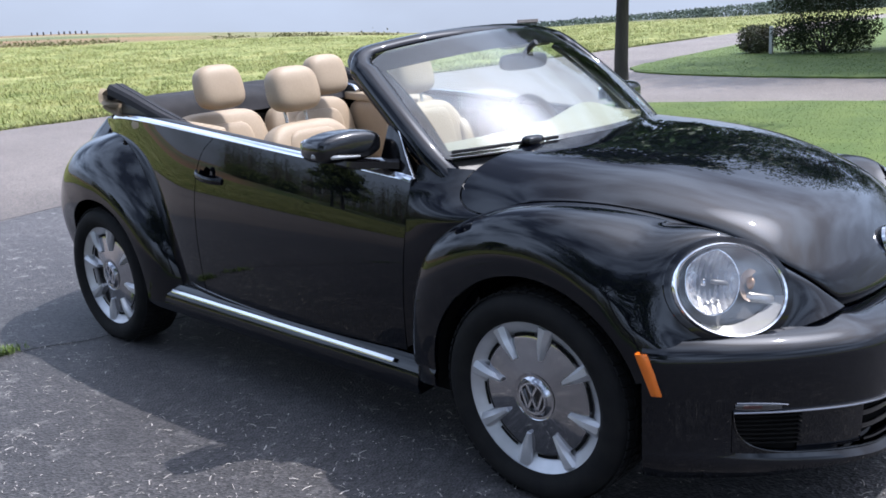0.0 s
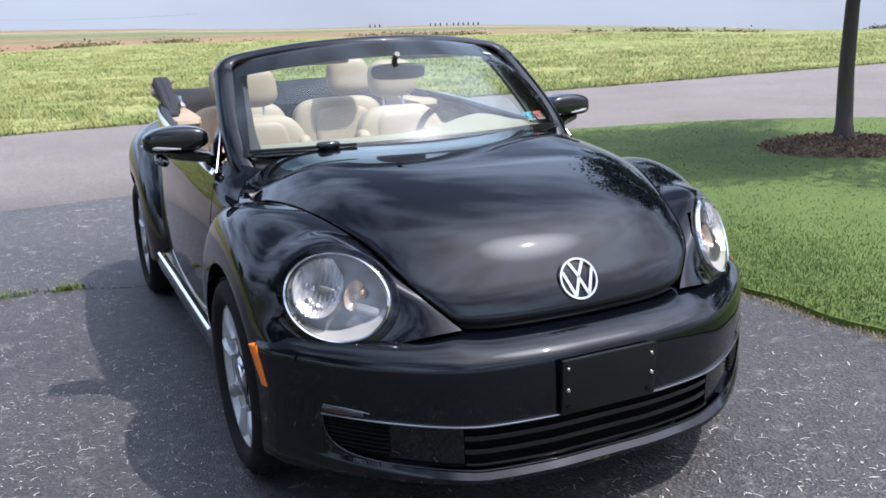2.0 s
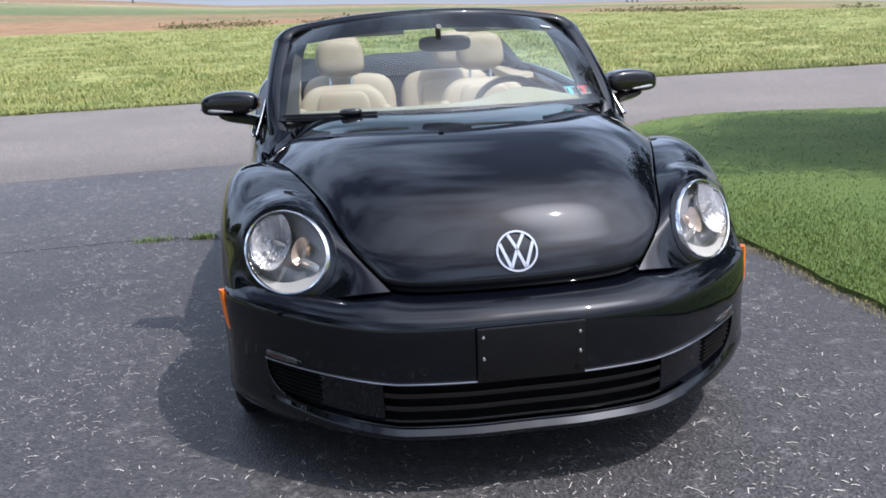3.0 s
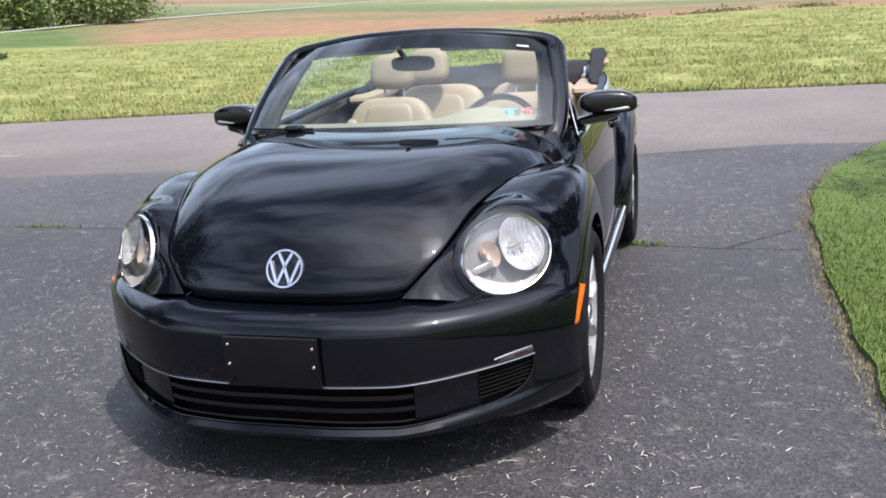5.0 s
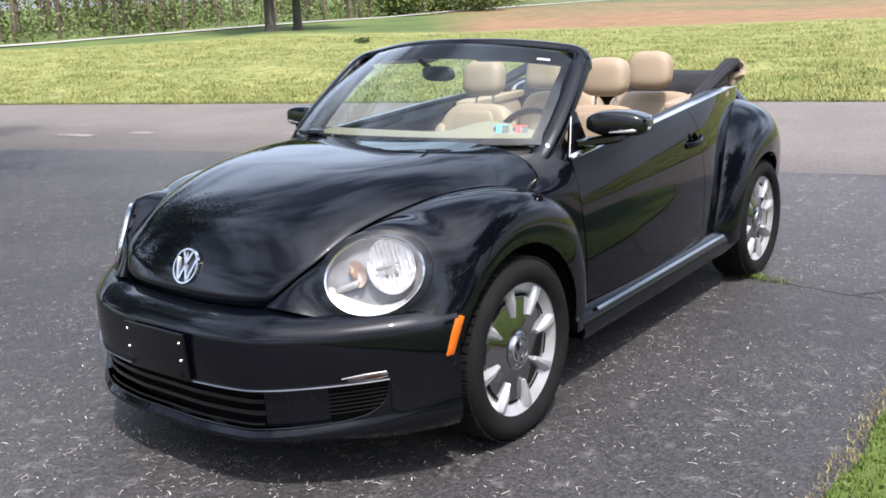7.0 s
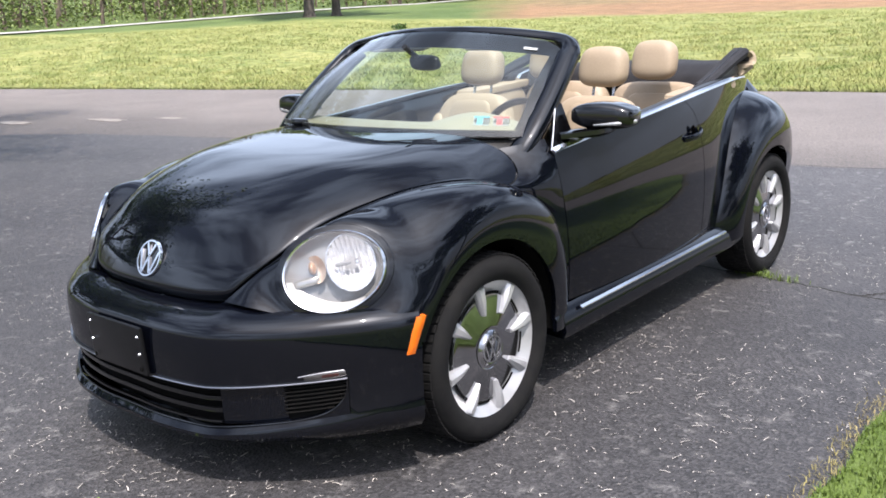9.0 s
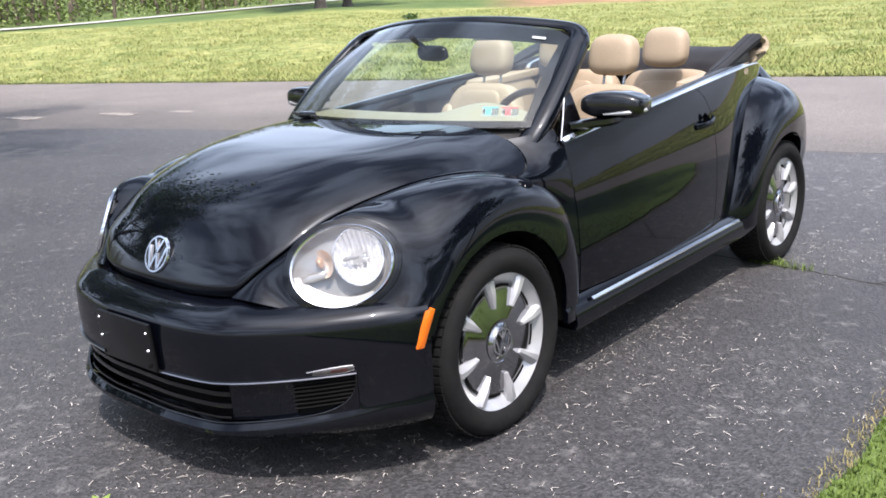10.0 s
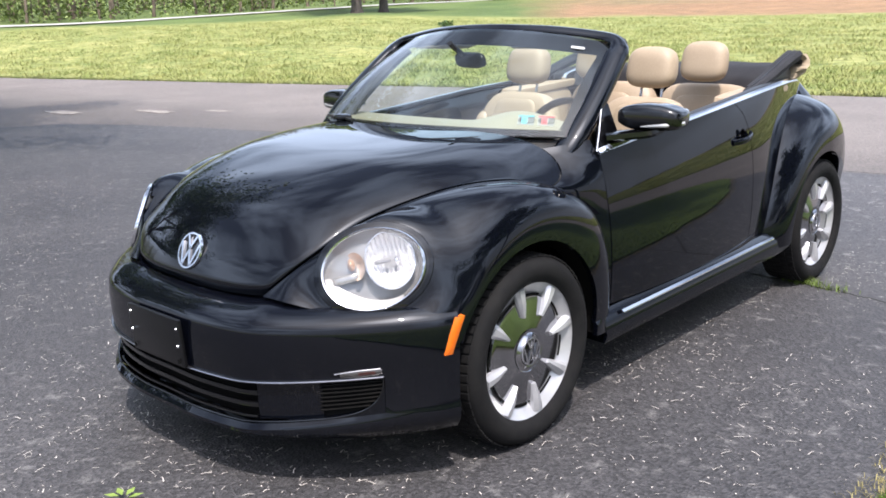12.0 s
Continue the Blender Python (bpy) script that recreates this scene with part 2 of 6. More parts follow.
MULCH = material("bark_mulch", (0.19, 0.125, 0.085), 0.95, bump=1.0, bump_scale=60, color2=(0.13, 0.085, 0.06), scale=30, by_island=0.3)
GRASS_BLADE = material("lawn_blades", (0.0694, 0.1141, 0.0139), 0.6, color2=(0.0942, 0.1389, 0.0223), scale=0.8, by_island=0.22)
HAY_BLADE = material("hay_stubble", (0.265, 0.262, 0.088), 0.8, color2=(0.125, 0.165, 0.036), scale=1.1, by_island=0.3)
DRY_BLADE = material("dry_grass", (0.2604, 0.2108, 0.0992), 0.8, color2=(0.186, 0.1612, 0.062), scale=4, by_island=0.4)
DEBRIS = material("pale_chaff", (0.38, 0.355, 0.325), 0.8, by_island=0.4)
POST = material("dark_fence_post", (0.0372, 0.031, 0.0279), 0.9, color2=(0.062, 0.0558, 0.0496), scale=5)
WHITE_POST = material("white_painted_post", (0.465, 0.465, 0.4526), 0.6, color2=(0.4216, 0.4216, 0.4092), scale=8)
# distance haze is put into this leaf colour: a paler, greyer green
FAR_WOODS = material("far_woods", (0.085, 0.112, 0.092), 0.95, color2=(0.105, 0.130, 0.108), scale=0.05, spec=0.0, by_island=0.10)
PATH_GRAVEL = material("pale_gravel", (0.36, 0.345, 0.32), 0.9, bump=0.5, bump_scale=20, color2=(0.372, 0.3596, 0.341), scale=0.6)
LAWN_SOIL = material("lawn_turf", (0.0546, 0.0942, 0.0119), 0.9, bump=0.4, bump_scale=40, color2=(0.0843, 0.1240, 0.0198), scale=1.5, fine=0.2, fine_scale=60)


def asphalt_material(name, dark, light, wear, bleach):
    """Worn asphalt: stone aggregate, broad bleached patches, faint pale scuffs and hairline cracks."""
    m = bpy.data.materials.new(name)
    m.use_nodes = True
    nt = m.node_tree
    b = nt.nodes["Principled BSDF"]
    tc = nt.nodes.new("ShaderNodeTexCoord")
    def noise_node(scale, detail, rough=0.55):
        n = nt.nodes.new("ShaderNodeTexNoise")
        n.inputs["Scale"].default_value, n.inputs["Detail"].default_value, n.inputs["Roughness"].default_value = scale, detail, rough
        nt.links.new(tc.outputs["Object"], n.inputs["Vector"])
        return n.outputs["Fac"]
    def ramp(fac, lo, hi, c0, c1):
        r = nt.nodes.new("ShaderNodeValToRGB")
        r.color_ramp.elements[0].position, r.color_ramp.elements[1].position = lo, hi
        r.color_ramp.elements[0].color, r.color_ramp.elements[1].color = (*c0, 1), (*c1, 1)
        nt.links.new(fac, r.inputs["Fac"])
        return r.outputs["Color"]
    def mix(fac, a, c):
        mx = nt.nodes.new("ShaderNodeMix")
        mx.data_type = "RGBA"
        nt.links.new(fac, mx.inputs["Factor"])
        nt.links.new(a, mx.inputs["A"])
        nt.links.new(c, mx.inputs["B"])
        return mx.outputs["Result"]
    broad = ramp(noise_node(0.55, 6), 0.35, 0.68, dark, light)
    stone = nt.nodes.new("ShaderNodeTexVoronoi")
    stone.inputs["Scale"].default_value = 95
    nt.links.new(tc.outputs["Object"], stone.inputs["Vector"])
    stone_tone = ramp(stone.outputs["Color"], 0.2, 0.95, (0.45, 0.45, 0.46), (2.0, 1.96, 1.92))
    mul = nt.nodes.new("ShaderNodeMix")
    mul.data_type, mul.blend_type = "RGBA", "MULTIPLY"
    mul.inputs["Factor"].default_value = 0.75
    nt.links.new(broad, mul.inputs["A"])
    nt.links.new(stone_tone, mul.inputs["B"])
    scuff = ramp(noise_node(9.0, 9, 0.75), 0.56, 0.68, (0, 0, 0), (wear, wear, wear))
    pale = nt.nodes.new("ShaderNodeRGB")
    pale.outputs[0].default_value = (0.22, 0.212, 0.205, 1)
    col = mix(scuff, mul.outputs["Result"], pale.outputs[0])
    # sun-bleached towards the lane, with a ragged transition
    sep = nt.nodes.new("ShaderNodeSeparateXYZ")
    nt.links.new(tc.outputs["Object"], sep.inputs["Vector"])
    wob = nt.nodes.new("ShaderNodeMath")
    wob.operation, wob.inputs[1].default_value = "MULTIPLY_ADD", 2.2
    nt.links.new(noise_node(0.45, 7, 0.6), wob.inputs[0])
    nt.links.new(sep.outputs["X"], wob.inputs[2])
    worn = nt.nodes.new("ShaderNodeMapRange")
    worn.interpolation_type = "SMOOTHSTEP"
    for key, v in zip(("From Min", "From Max", "To Min", "To Max"), bleach):
        worn.inputs[key].default_value = v
    nt.links.new(wob.outputs[0], worn.inputs["Value"])
    near = nt.nodes.new("ShaderNodeMapRange")
    near.inputs["From Min"].default_value, near.inputs["From Max"].default_value = 3.0, 7.0
    near.inputs["To Min"].default_value, near.inputs["To Max"].default_value = 1.0, 0.0
    nt.links.new(sep.outputs["Y"], near.inputs["Value"])
    one = nt.nodes.new("ShaderNodeMix")
    one.inputs["A"].default_value = 1.0
    nt.links.new(near.outputs["Result"], one.inputs["Factor"])
    nt.links.new(worn.outputs["Result"], one.inputs["B"])
    sc = nt.nodes.new("ShaderNodeVectorMath")
    sc.operation = "SCALE"
    nt.links.new(col, sc.inputs[0])
    nt.links.new(one.outputs["Result"], sc.inputs["Scale"])
    nt.links.new(sc.outputs["Vector"], b.inputs["Base Color"])
    b.inputs["Roughness"].default_value = 0.66
    bp = nt.nodes.new("ShaderNodeBump")
    bp.inputs["Strength"].default_value, bp.inputs["Distance"].default_value = 0.7, 0.006
    nt.links.new(stone.outputs["Distance"], bp.inputs["Height"])
    nt.links.new(bp.outputs["Normal"], b.inputs["Normal"])
    return m


ASPHALT = asphalt_material("dark_asphalt", (0.026, 0.0255, 0.0275), (0.041, 0.0395, 0.041), 0.5, (-3.6, 1.2, 1.55, 1.0))
LANE = asphalt_material("bleached_asphalt", (0.122, 0.104, 0.093), (0.154, 0.134, 0.120), 0.15, (-6.2, -2.6, 1.0, 0.58))

# ---- building helpers ----
def part(name, bm, mat, parent=None, label="", smooth=True, sharp=40):
    """Links a bmesh as one mesh object under a thing or a part."""
    me = bpy.data.meshes.new(name)
    bm.to_mesh(me)
    bm.free()
    if smooth:
        me.polygons.foreach_set("use_smooth", [True] * len(me.polygons))
        me.set_sharp_from_angle(angle=radians(sharp))
    me.materials.append(mat)
    ob = new(name, me)
    if parent:
        ob.parent = parent
    if label:
        tagged(ob, label)
    return ob


def thing(name, label, category, kind="", group=""):
    return tagged(new(name), label, category, group, kind)


def poly(verts, faces):
    bm = bmesh.new()
    vs = [bm.verts.new(v) for v in verts]
    for f in faces:
        bm.faces.new([vs[i] for i in f])
    return bm


def stuff(name, verts, faces, mat, label, category, kind="stuff"):
    me = bpy.data.meshes.new(name)
    me.from_pydata(verts, [], faces)
    me.materials.append(mat)
    return tagged(new(name, me), label, category, "", kind)


def curve(points):
    """A smooth curve through points; a function of 0 to 1."""
    pts = [Vector(p) for p in points]
    last = len(pts) - 1
    def at(t):
        f = min(max(t, 0.0), 1.0) * last
        i = min(int(f), last - 1)
        s = f - i
        p1, p2 = pts[i], pts[i + 1]
        p0 = pts[i - 1] if i else p1 * 2 - p2
        p3 = pts[i + 2] if i + 2 <= last else p2 * 2 - p1
        return (p1 * 2 + (p2 - p0) * s + (p0 * 2 - p1 * 5 + p2 * 4 - p3) * s * s + (p1 * 3 - p0 - p2 * 3 + p3) * s ** 3) * 0.5
    return at


def table(pairs, x):
    """Straight interpolation in pairs of x, value with x rising."""
    for (a, va), (b, vb) in zip(pairs, pairs[1:]):
        if x <= b:
            return va + (vb - va) * max(0.0, (x - a) / (b - a))
    return pairs[-1][1]


def ease(pairs, x):
    """Smooth, monotone interpolation in pairs of x, value with x rising."""
    last = len(pairs) - 1
    if x <= pairs[0][0]:
        return pairs[0][1]
    if x >= pairs[last][0]:
        return pairs[last][1]
    i = max(k for k in range(last) if pairs[k][0] <= x)
    def run(k):
        return (pairs[k + 1][1] - pairs[k][1]) / (pairs[k + 1][0] - pairs[k][0])
    def tangent(k):
        if k in (0, last):
            return run(0 if k == 0 else last - 1)
        a, b = run(k - 1), run(k)
        return 0.0 if a * b <= 0 else 2 * a * b / (a + b)
    (x0, v0), (x1, v1) = pairs[i], pairs[i + 1]
    h = x1 - x0
    q = (x - x0) / h
    return v0 * (1 + 2 * q) * (1 - q) ** 2 + tangent(i) * h * q * (1 - q) ** 2 + v1 * q * q * (3 - 2 * q) + tangent(i + 1) * h * q * q * (q - 1)


def grid(fn, nu, nv, flange=0.0, inside=(0, 0, 0.5), keep=None, u0=0.0, u1=1.0, v0=0.0, v1=1.0):
    """A sheet of nu by nv cells, its rim folded inwards by flange."""
    bm = bmesh.new()
    rows = [[bm.verts.new(fn(u0 + (u1 - u0) * i / nu, v0 + (v1 - v0) * j / nv)) for j in range(nv + 1)] for i in range(nu + 1)]
    for i in range(nu):
        for j in range(nv):
            vs = (rows[i][j], rows[i + 1][j], rows[i + 1][j + 1], rows[i][j + 1])
            if keep and not keep((vs[0].co + vs[2].co) * 0.5, i, j):
                continue
            bm.faces.new(vs)
    bmesh.ops.delete(bm, geom=[v for v in bm.verts if not v.link_faces], context="VERTS")
    bmesh.ops.remove_doubles(bm, verts=bm.verts, dist=0.0004)
    bmesh.ops.recalc_face_normals(bm, faces=bm.faces)
    votes = sum(1 if f.normal.dot(f.calc_center_median() - Vector(inside)) > 0 else -1 for f in bm.faces)
    if votes < 0:
        bmesh.ops.reverse_faces(bm, faces=bm.faces)
    bm.normal_update()
    if flange:
        normals = {v: v.normal.copy() for v in bm.verts}
        made = bmesh.ops.extrude_edge_only(bm, edges=[e for e in bm.edges if e.is_boundary])["geom"]
        fresh = {g for g in made if isinstance(g, bmesh.types.BMVert)}
        for v in fresh:
            for e in v.link_edges:
                o = e.other_vert(v)
                if o in normals:
                    v.co = o.co - normals[o] * flange
                    break
        bm.normal_update()
    return bm


def sweep(path, profile, n=24, up=(0, 0, 1), closed=False, taper=None):
    """A profile (list of sideways, upwards offsets) drawn along a path, with end caps."""
    up = Vector(up)
    pts = [path(i / n) for i in range(n if closed else n + 1)]
    bm = bmesh.new()
    rings = []
    count = len(pts)
    for i, p in enumerate(pts):
        a = pts[(i - 1) % count] if closed else pts[max(i - 1, 0)]
        b = pts[(i + 1) % count] if closed else pts[min(i + 1, count - 1)]
        t = (b - a).normalized()
        side = t.cross(up)
        side = side.normalized() if side.length > 1e-6 else Vector((1, 0, 0))
        w = side.cross(t).normalized()
        k = taper(i / max(count - 1, 1)) if taper else 1.0
        rings.append([bm.verts.new(p + side * (s * k) + w * (h * k)) for s, h in profile])
    m = len(profile)
    for i in range(count if closed else count - 1):
        r0, r1 = rings[i], rings[(i + 1) % count]
        for j in range(m):
            bm.faces.new((r0[j], r0[(j + 1) % m], r1[(j + 1) % m], r1[j]))
    if not closed:
        bm.faces.new(rings[0])
        bm.faces.new(list(reversed(rings[-1])))
    bmesh.ops.recalc_face_normals(bm, faces=bm.faces)
    return bm


def oval(a, b, n=10, power=1.0):
    """A closed profile: an ellipse, squarer with a lower power."""
    out = []
    for i in range(n):
        c, s = math.cos(2 * math.pi * i / n), math.sin(2 * math.pi * i / n)
        out.append((a * math.copysign(abs(c) ** power, c), b * math.copysign(abs(s) ** power, s)))
    return out


def cushion(size, power=0.45, n=20, m=14, m4=None, bend=None):
    """A rounded, padded block."""
    bm = bmesh.new()
    def sg(v, p):
        return math.copysign(abs(v) ** p, v)
    rows = []
    for j in range(m + 1):
        ph = -math.pi / 2 + math.pi * j / m
        row = []
        for i in range(n):
            th = 2 * math.pi * i / n
            p = Vector((size[0] / 2 * sg(math.cos(ph), power) * sg(math.cos(th), power), size[1] / 2 * sg(math.cos(ph), power) * sg(math.sin(th), power), size[2] / 2 * sg(math.sin(ph), power)))
            if bend:
                p = Vector(bend(p))
            row.append(bm.verts.new(p))
        rows.append(row)
    for j in range(m):
        for i in range(n):
            bm.faces.new((rows[j][i], rows[j][(i + 1) % n], rows[j + 1][(i + 1) % n], rows[j + 1][i]))
    bmesh.ops.remove_doubles(bm, verts=bm.verts, dist=0.0003)
    bmesh.ops.recalc_face_normals(bm, faces=bm.faces)
    if m4:
        bm.transform(m4)
    return bm


def lathe(profile, n=64, axis_y=1.0):
    """A profile of (radius, outward) turned about the y axis; outward points to axis_y."""
    bm = bmesh.new()
    rings = []
    for i in range(n):
        a = 2 * math.pi * i / n
        rings.append([bm.verts.new((r * math.cos(a), o * axis_y, r * math.sin(a))) for r, o in profile])
    for i in range(n):
        r0, r1 = rings[i], rings[(i + 1) % n]
        for j in range(len(profile) - 1):
            bm.faces.new((r0[j], r0[j + 1], r1[j + 1], r1[j]))
    bmesh.ops.remove_doubles(bm, verts=bm.verts, dist=0.0003)
    bmesh.ops.recalc_face_normals(bm, faces=bm.faces)
    return bm


def block(size, m4=None, bevel=0.0):
    bm = bmesh.new()
    bmesh.ops.create_cube(bm, size=1.0)
    bmesh.ops.scale(bm, vec=size, verts=bm.verts)
    if bevel:
        bmesh.ops.bevel(bm, geom=bm.edges[:], offset=bevel, segments=2, affect="EDGES", profile=0.6)
    if m4:
        bm.transform(m4)
    return bm


def joined(*bms):
    """Several shells of one part in one bmesh."""
    out = bmesh.new()
    for b in bms:
        me = bpy.data.meshes.new("scratch")
        b.to_mesh(me)
        b.free()
        out.from_mesh(me)
        bpy.data.meshes.remove(me)
    return out


# ---- the land ----
HOME = (4.0, 0.5)
EYE_Z = 1.43
EDGE_R, HILL_R = 60.0, 260.0
EDGE_E = [(0, -1.2), (138, -1.2), (146, -0.75), (157, -0.5), (166, -0.2), (190, -0.2), (205, -0.1), (217, 0.1), (226, 0.35), (240, 0.18), (260, 0.1), (300, -0.8), (360, -1.2)]
HILL_E = [(0, -1.3), (118, -1.35), (133, -1.2), (139, -0.75), (145, -0.4), (154, 0.1), (166, 0.35), (173, 0.7), (184, 1.05), (190, 1.55), (200, 2.2), (215, 2.6), (240, 2.4), (270, 1.6), (310, -0.6), (360, -1.3)]


LANE_EDGE = [(-60, -6.5), (-30, -8.7), (-24, -9.5), (-20, -10.1), (-16, -10.7), (-12, -11.4), (-8, -12.1), (-4, -12.6), (0, -12.86), (14, -12.9), (26, -13.0), (50, -13.4)]


def land(x, y):
    beyond = min(max((table(LANE_EDGE, y) - x) / 9.0, 0.0), 1.0)
    return slope(x, y) * (beyond if y < 20 else 1.0)


def slope(x, y):
    dx, dy = x - HOME[0], y - HOME[1]
    r, az = math.hypot(dx, dy), math.degrees(math.atan2(dy, dx)) % 360
    h1 = EYE_Z + EDGE_R * math.tan(radians(table(EDGE_E, az)))
    h2 = EYE_Z + HILL_R * math.tan(radians(table(HILL_E, az)))
    start = 19.0
    if r < start:
        return 0.0
    if r < EDGE_R:
        return h1 * ((r - start) / (EDGE_R - start)) ** 1.15
    if r < HILL_R:
        return h1 + (h2 - h1) * (r - EDGE_R) / (HILL_R - EDGE_R)
    return h2 - (r - HILL_R) * 0.03


def polar(r, az):
    return HOME[0] + r * math.cos(radians(az)), HOME[1] + r * math.sin(radians(az))


def field_material():
    """Mown hay near by; brown, green and tan strips of farmland on the rise beyond."""
    m = bpy.data.materials.new("farmland")
    m.use_nodes = True
    nt = m.node_tree
    b = nt.nodes["Principled BSDF"]
    b.inputs["Roughness"].default_value = 0.95
    tc = nt.nodes.new("ShaderNodeTexCoord")
    sub = nt.nodes.new("ShaderNodeVectorMath")
    sub.operation = "SUBTRACT"
    sub.inputs[1].default_value = (HOME[0], HOME[1], 0)
    nt.links.new(tc.outputs["Object"], sub.inputs[0])
    flat = nt.nodes.new("ShaderNodeVectorMath")
    flat.operation = "MULTIPLY"
    flat.inputs[1].default_value = (1, 1, 0)
    nt.links.new(sub.outputs["Vector"], flat.inputs[0])
    ln = nt.nodes.new("ShaderNodeVectorMath")
    ln.operation = "LENGTH"
    nt.links.new(flat.outputs["Vector"], ln.inputs[0])
    sep = nt.nodes.new("ShaderNodeSeparateXYZ")
    nt.links.new(flat.outputs["Vector"], sep.inputs["Vector"])
    at = nt.nodes.new("ShaderNodeMath")
    at.operation = "ARCTAN2"
    neg = [nt.nodes.new("ShaderNodeMath") for _ in range(2)]
    for n, o in zip(neg, ("Y", "X")):
        n.operation = "MULTIPLY"
        n.inputs[1].default_value = -1.0
        nt.links.new(sep.outputs[o], n.inputs[0])
    nt.links.new(neg[0].outputs[0], at.inputs[0])
    nt.links.new(neg[1].outputs[0], at.inputs[1])
    def noise_node(scale, detail=5.0, stretch=None, src=None):
        n = nt.nodes.new("ShaderNodeTexNoise")
        n.inputs["Scale"].default_value, n.inputs["Detail"].default_value = scale, detail
        mp = nt.nodes.new("ShaderNodeMapping")
        mp.inputs["Scale"].default_value = stretch or (1, 1, 1)
        nt.links.new(tc.outputs["Object"], mp.inputs["Vector"])
        nt.links.new(mp.outputs["Vector"], n.inputs["Vector"])
        return n.outputs["Fac"]
    def math_node(op, a, c):
        n = nt.nodes.new("ShaderNodeMath")
        n.operation = op
        for k, v in enumerate((a, c)):
            if isinstance(v, (int, float)):
                n.inputs[k].default_value = v
            else:
                nt.links.new(v, n.inputs[k])
        return n.outputs[0]
    def ramp(fac, stops):
        r = nt.nodes.new("ShaderNodeValToRGB")
        while len(r.color_ramp.elements) < len(stops):
            r.color_ramp.elements.new(0.5)
        for e, (p, c) in zip(r.color_ramp.elements, stops):
            e.position, e.color = p, (*c, 1)
        nt.links.new(fac, r.inputs["Fac"])
        return r.outputs["Color"]
    def mix(fac, a, c):
        mx = nt.nodes.new("ShaderNodeMix")
        mx.data_type = "RGBA"
        nt.links.new(fac, mx.inputs["Factor"])
        nt.links.new(a, mx.inputs["A"])
        nt.links.new(c, mx.inputs["B"])
        return mx.outputs["Result"]
    hay_a = ramp(noise_node(0.8, 8, (1, 0.45, 1)), [(0.34, (0.10, 0.14, 0.028)), (0.5, (0.19, 0.21, 0.056)), (0.66, (0.30, 0.29, 0.105))])
    hay_b = ramp(noise_node(2.6, 8), [(0.38, (0.055, 0.085, 0.018)), (0.47, (0.16, 0.185, 0.048)), (0.62, (0.32, 0.305, 0.115))])
    half = nt.nodes.new("ShaderNodeValue")
    half.outputs[0].default_value = 0.5
    hay = mix(half.outputs[0], hay_a, hay_b)
    wob = math_node("MULTIPLY", math_node("SUBTRACT", noise_node(0.05, 4), 0.5), 34.0)
    rr = math_node("DIVIDE", math_node("ADD", ln.outputs["Value"], wob), 300.0)
    bare = ramp(rr, [(0.20, (0.225, 0.130, 0.066)), (0.32, (0.235, 0.138, 0.072)), (0.37, (0.085, 0.118, 0.042)), (0.47, (0.125, 0.150, 0.058)), (0.55, (0.26, 0.235, 0.135)), (0.64, (0.20, 0.118, 0.066)), (0.92, (0.195, 0.135, 0.078))])
    weedy = ramp(noise_node(0.03, 6, (1, 0.5, 1)), [(0.52, (0, 0, 0)), (0.64, (0.8, 0.8, 0.8))])
    sage = ramp(noise_node(0.25, 5), [(0.3, (0.075, 0.095, 0.038)), (0.7, (0.14, 0.145, 0.062))])
    strips = mix(weedy, bare, sage)
    grain = ramp(noise_node(0.8, 6), [(0.3, (0.7, 0.7, 0.7)), (0.7, (1.2, 1.2, 1.2))])
    mul = nt.nodes.new("ShaderNodeMix")
    mul.data_type, mul.blend_type = "RGBA", "MULTIPLY"
    mul.inputs["Factor"].default_value = 1.0
    nt.links.new(strips, mul.inputs["A"])
    nt.links.new(grain, mul.inputs["B"])
    verge = ramp(noise_node(0.25, 6), [(0.35, (0.0558, 0.093, 0.0186)), (0.65, (0.1054, 0.1488, 0.0372))])
    def step(value, lo, hi):
        mr = nt.nodes.new("ShaderNodeMapRange")
        mr.inputs["From Min"].default_value, mr.inputs["From Max"].default_value = lo, hi
        nt.links.new(value, mr.inputs["Value"])
        return mr.outputs["Result"]
    wob2 = math_node("MULTIPLY", math_node("SUBTRACT", noise_node(0.12, 4), 0.5), 10.0)
    far = step(math_node("ADD", ln.outputs["Value"], wob2), EDGE_R - 1.0, EDGE_R + 2.0)
    ang = math_node("ADD", at.outputs[0], math_node("MULTIPLY", math_node("SUBTRACT", noise_node(0.06, 3), 0.5), 0.12))
    woody = step(ang, radians(213 - 180), radians(217 - 180))
    open_side = step(ang, radians(146 - 180), radians(152 - 180))
    beyond = mix(woody, mul.outputs["Result"], verge)
    green_far = mix(weedy, ramp(noise_node(0.03, 4), [(0.35, (0.155, 0.125, 0.065)), (0.7, (0.15, 0.165, 0.062))]), sage)
    beyond = mix(open_side, green_far, beyond)
    nt.links.new(mix(far, hay, beyond), b.inputs["Base Color"])
    bp = nt.nodes.new("ShaderNodeBump")
    bp.inputs["Strength"].default_value, bp.inputs["Distance"].default_value = 1.0, 0.12
    nt.links.new(noise_node(5.0, 8), bp.inputs["Height"])
    nt.links.new(bp.outputs["Normal"], b.inputs["Normal"])
    return m


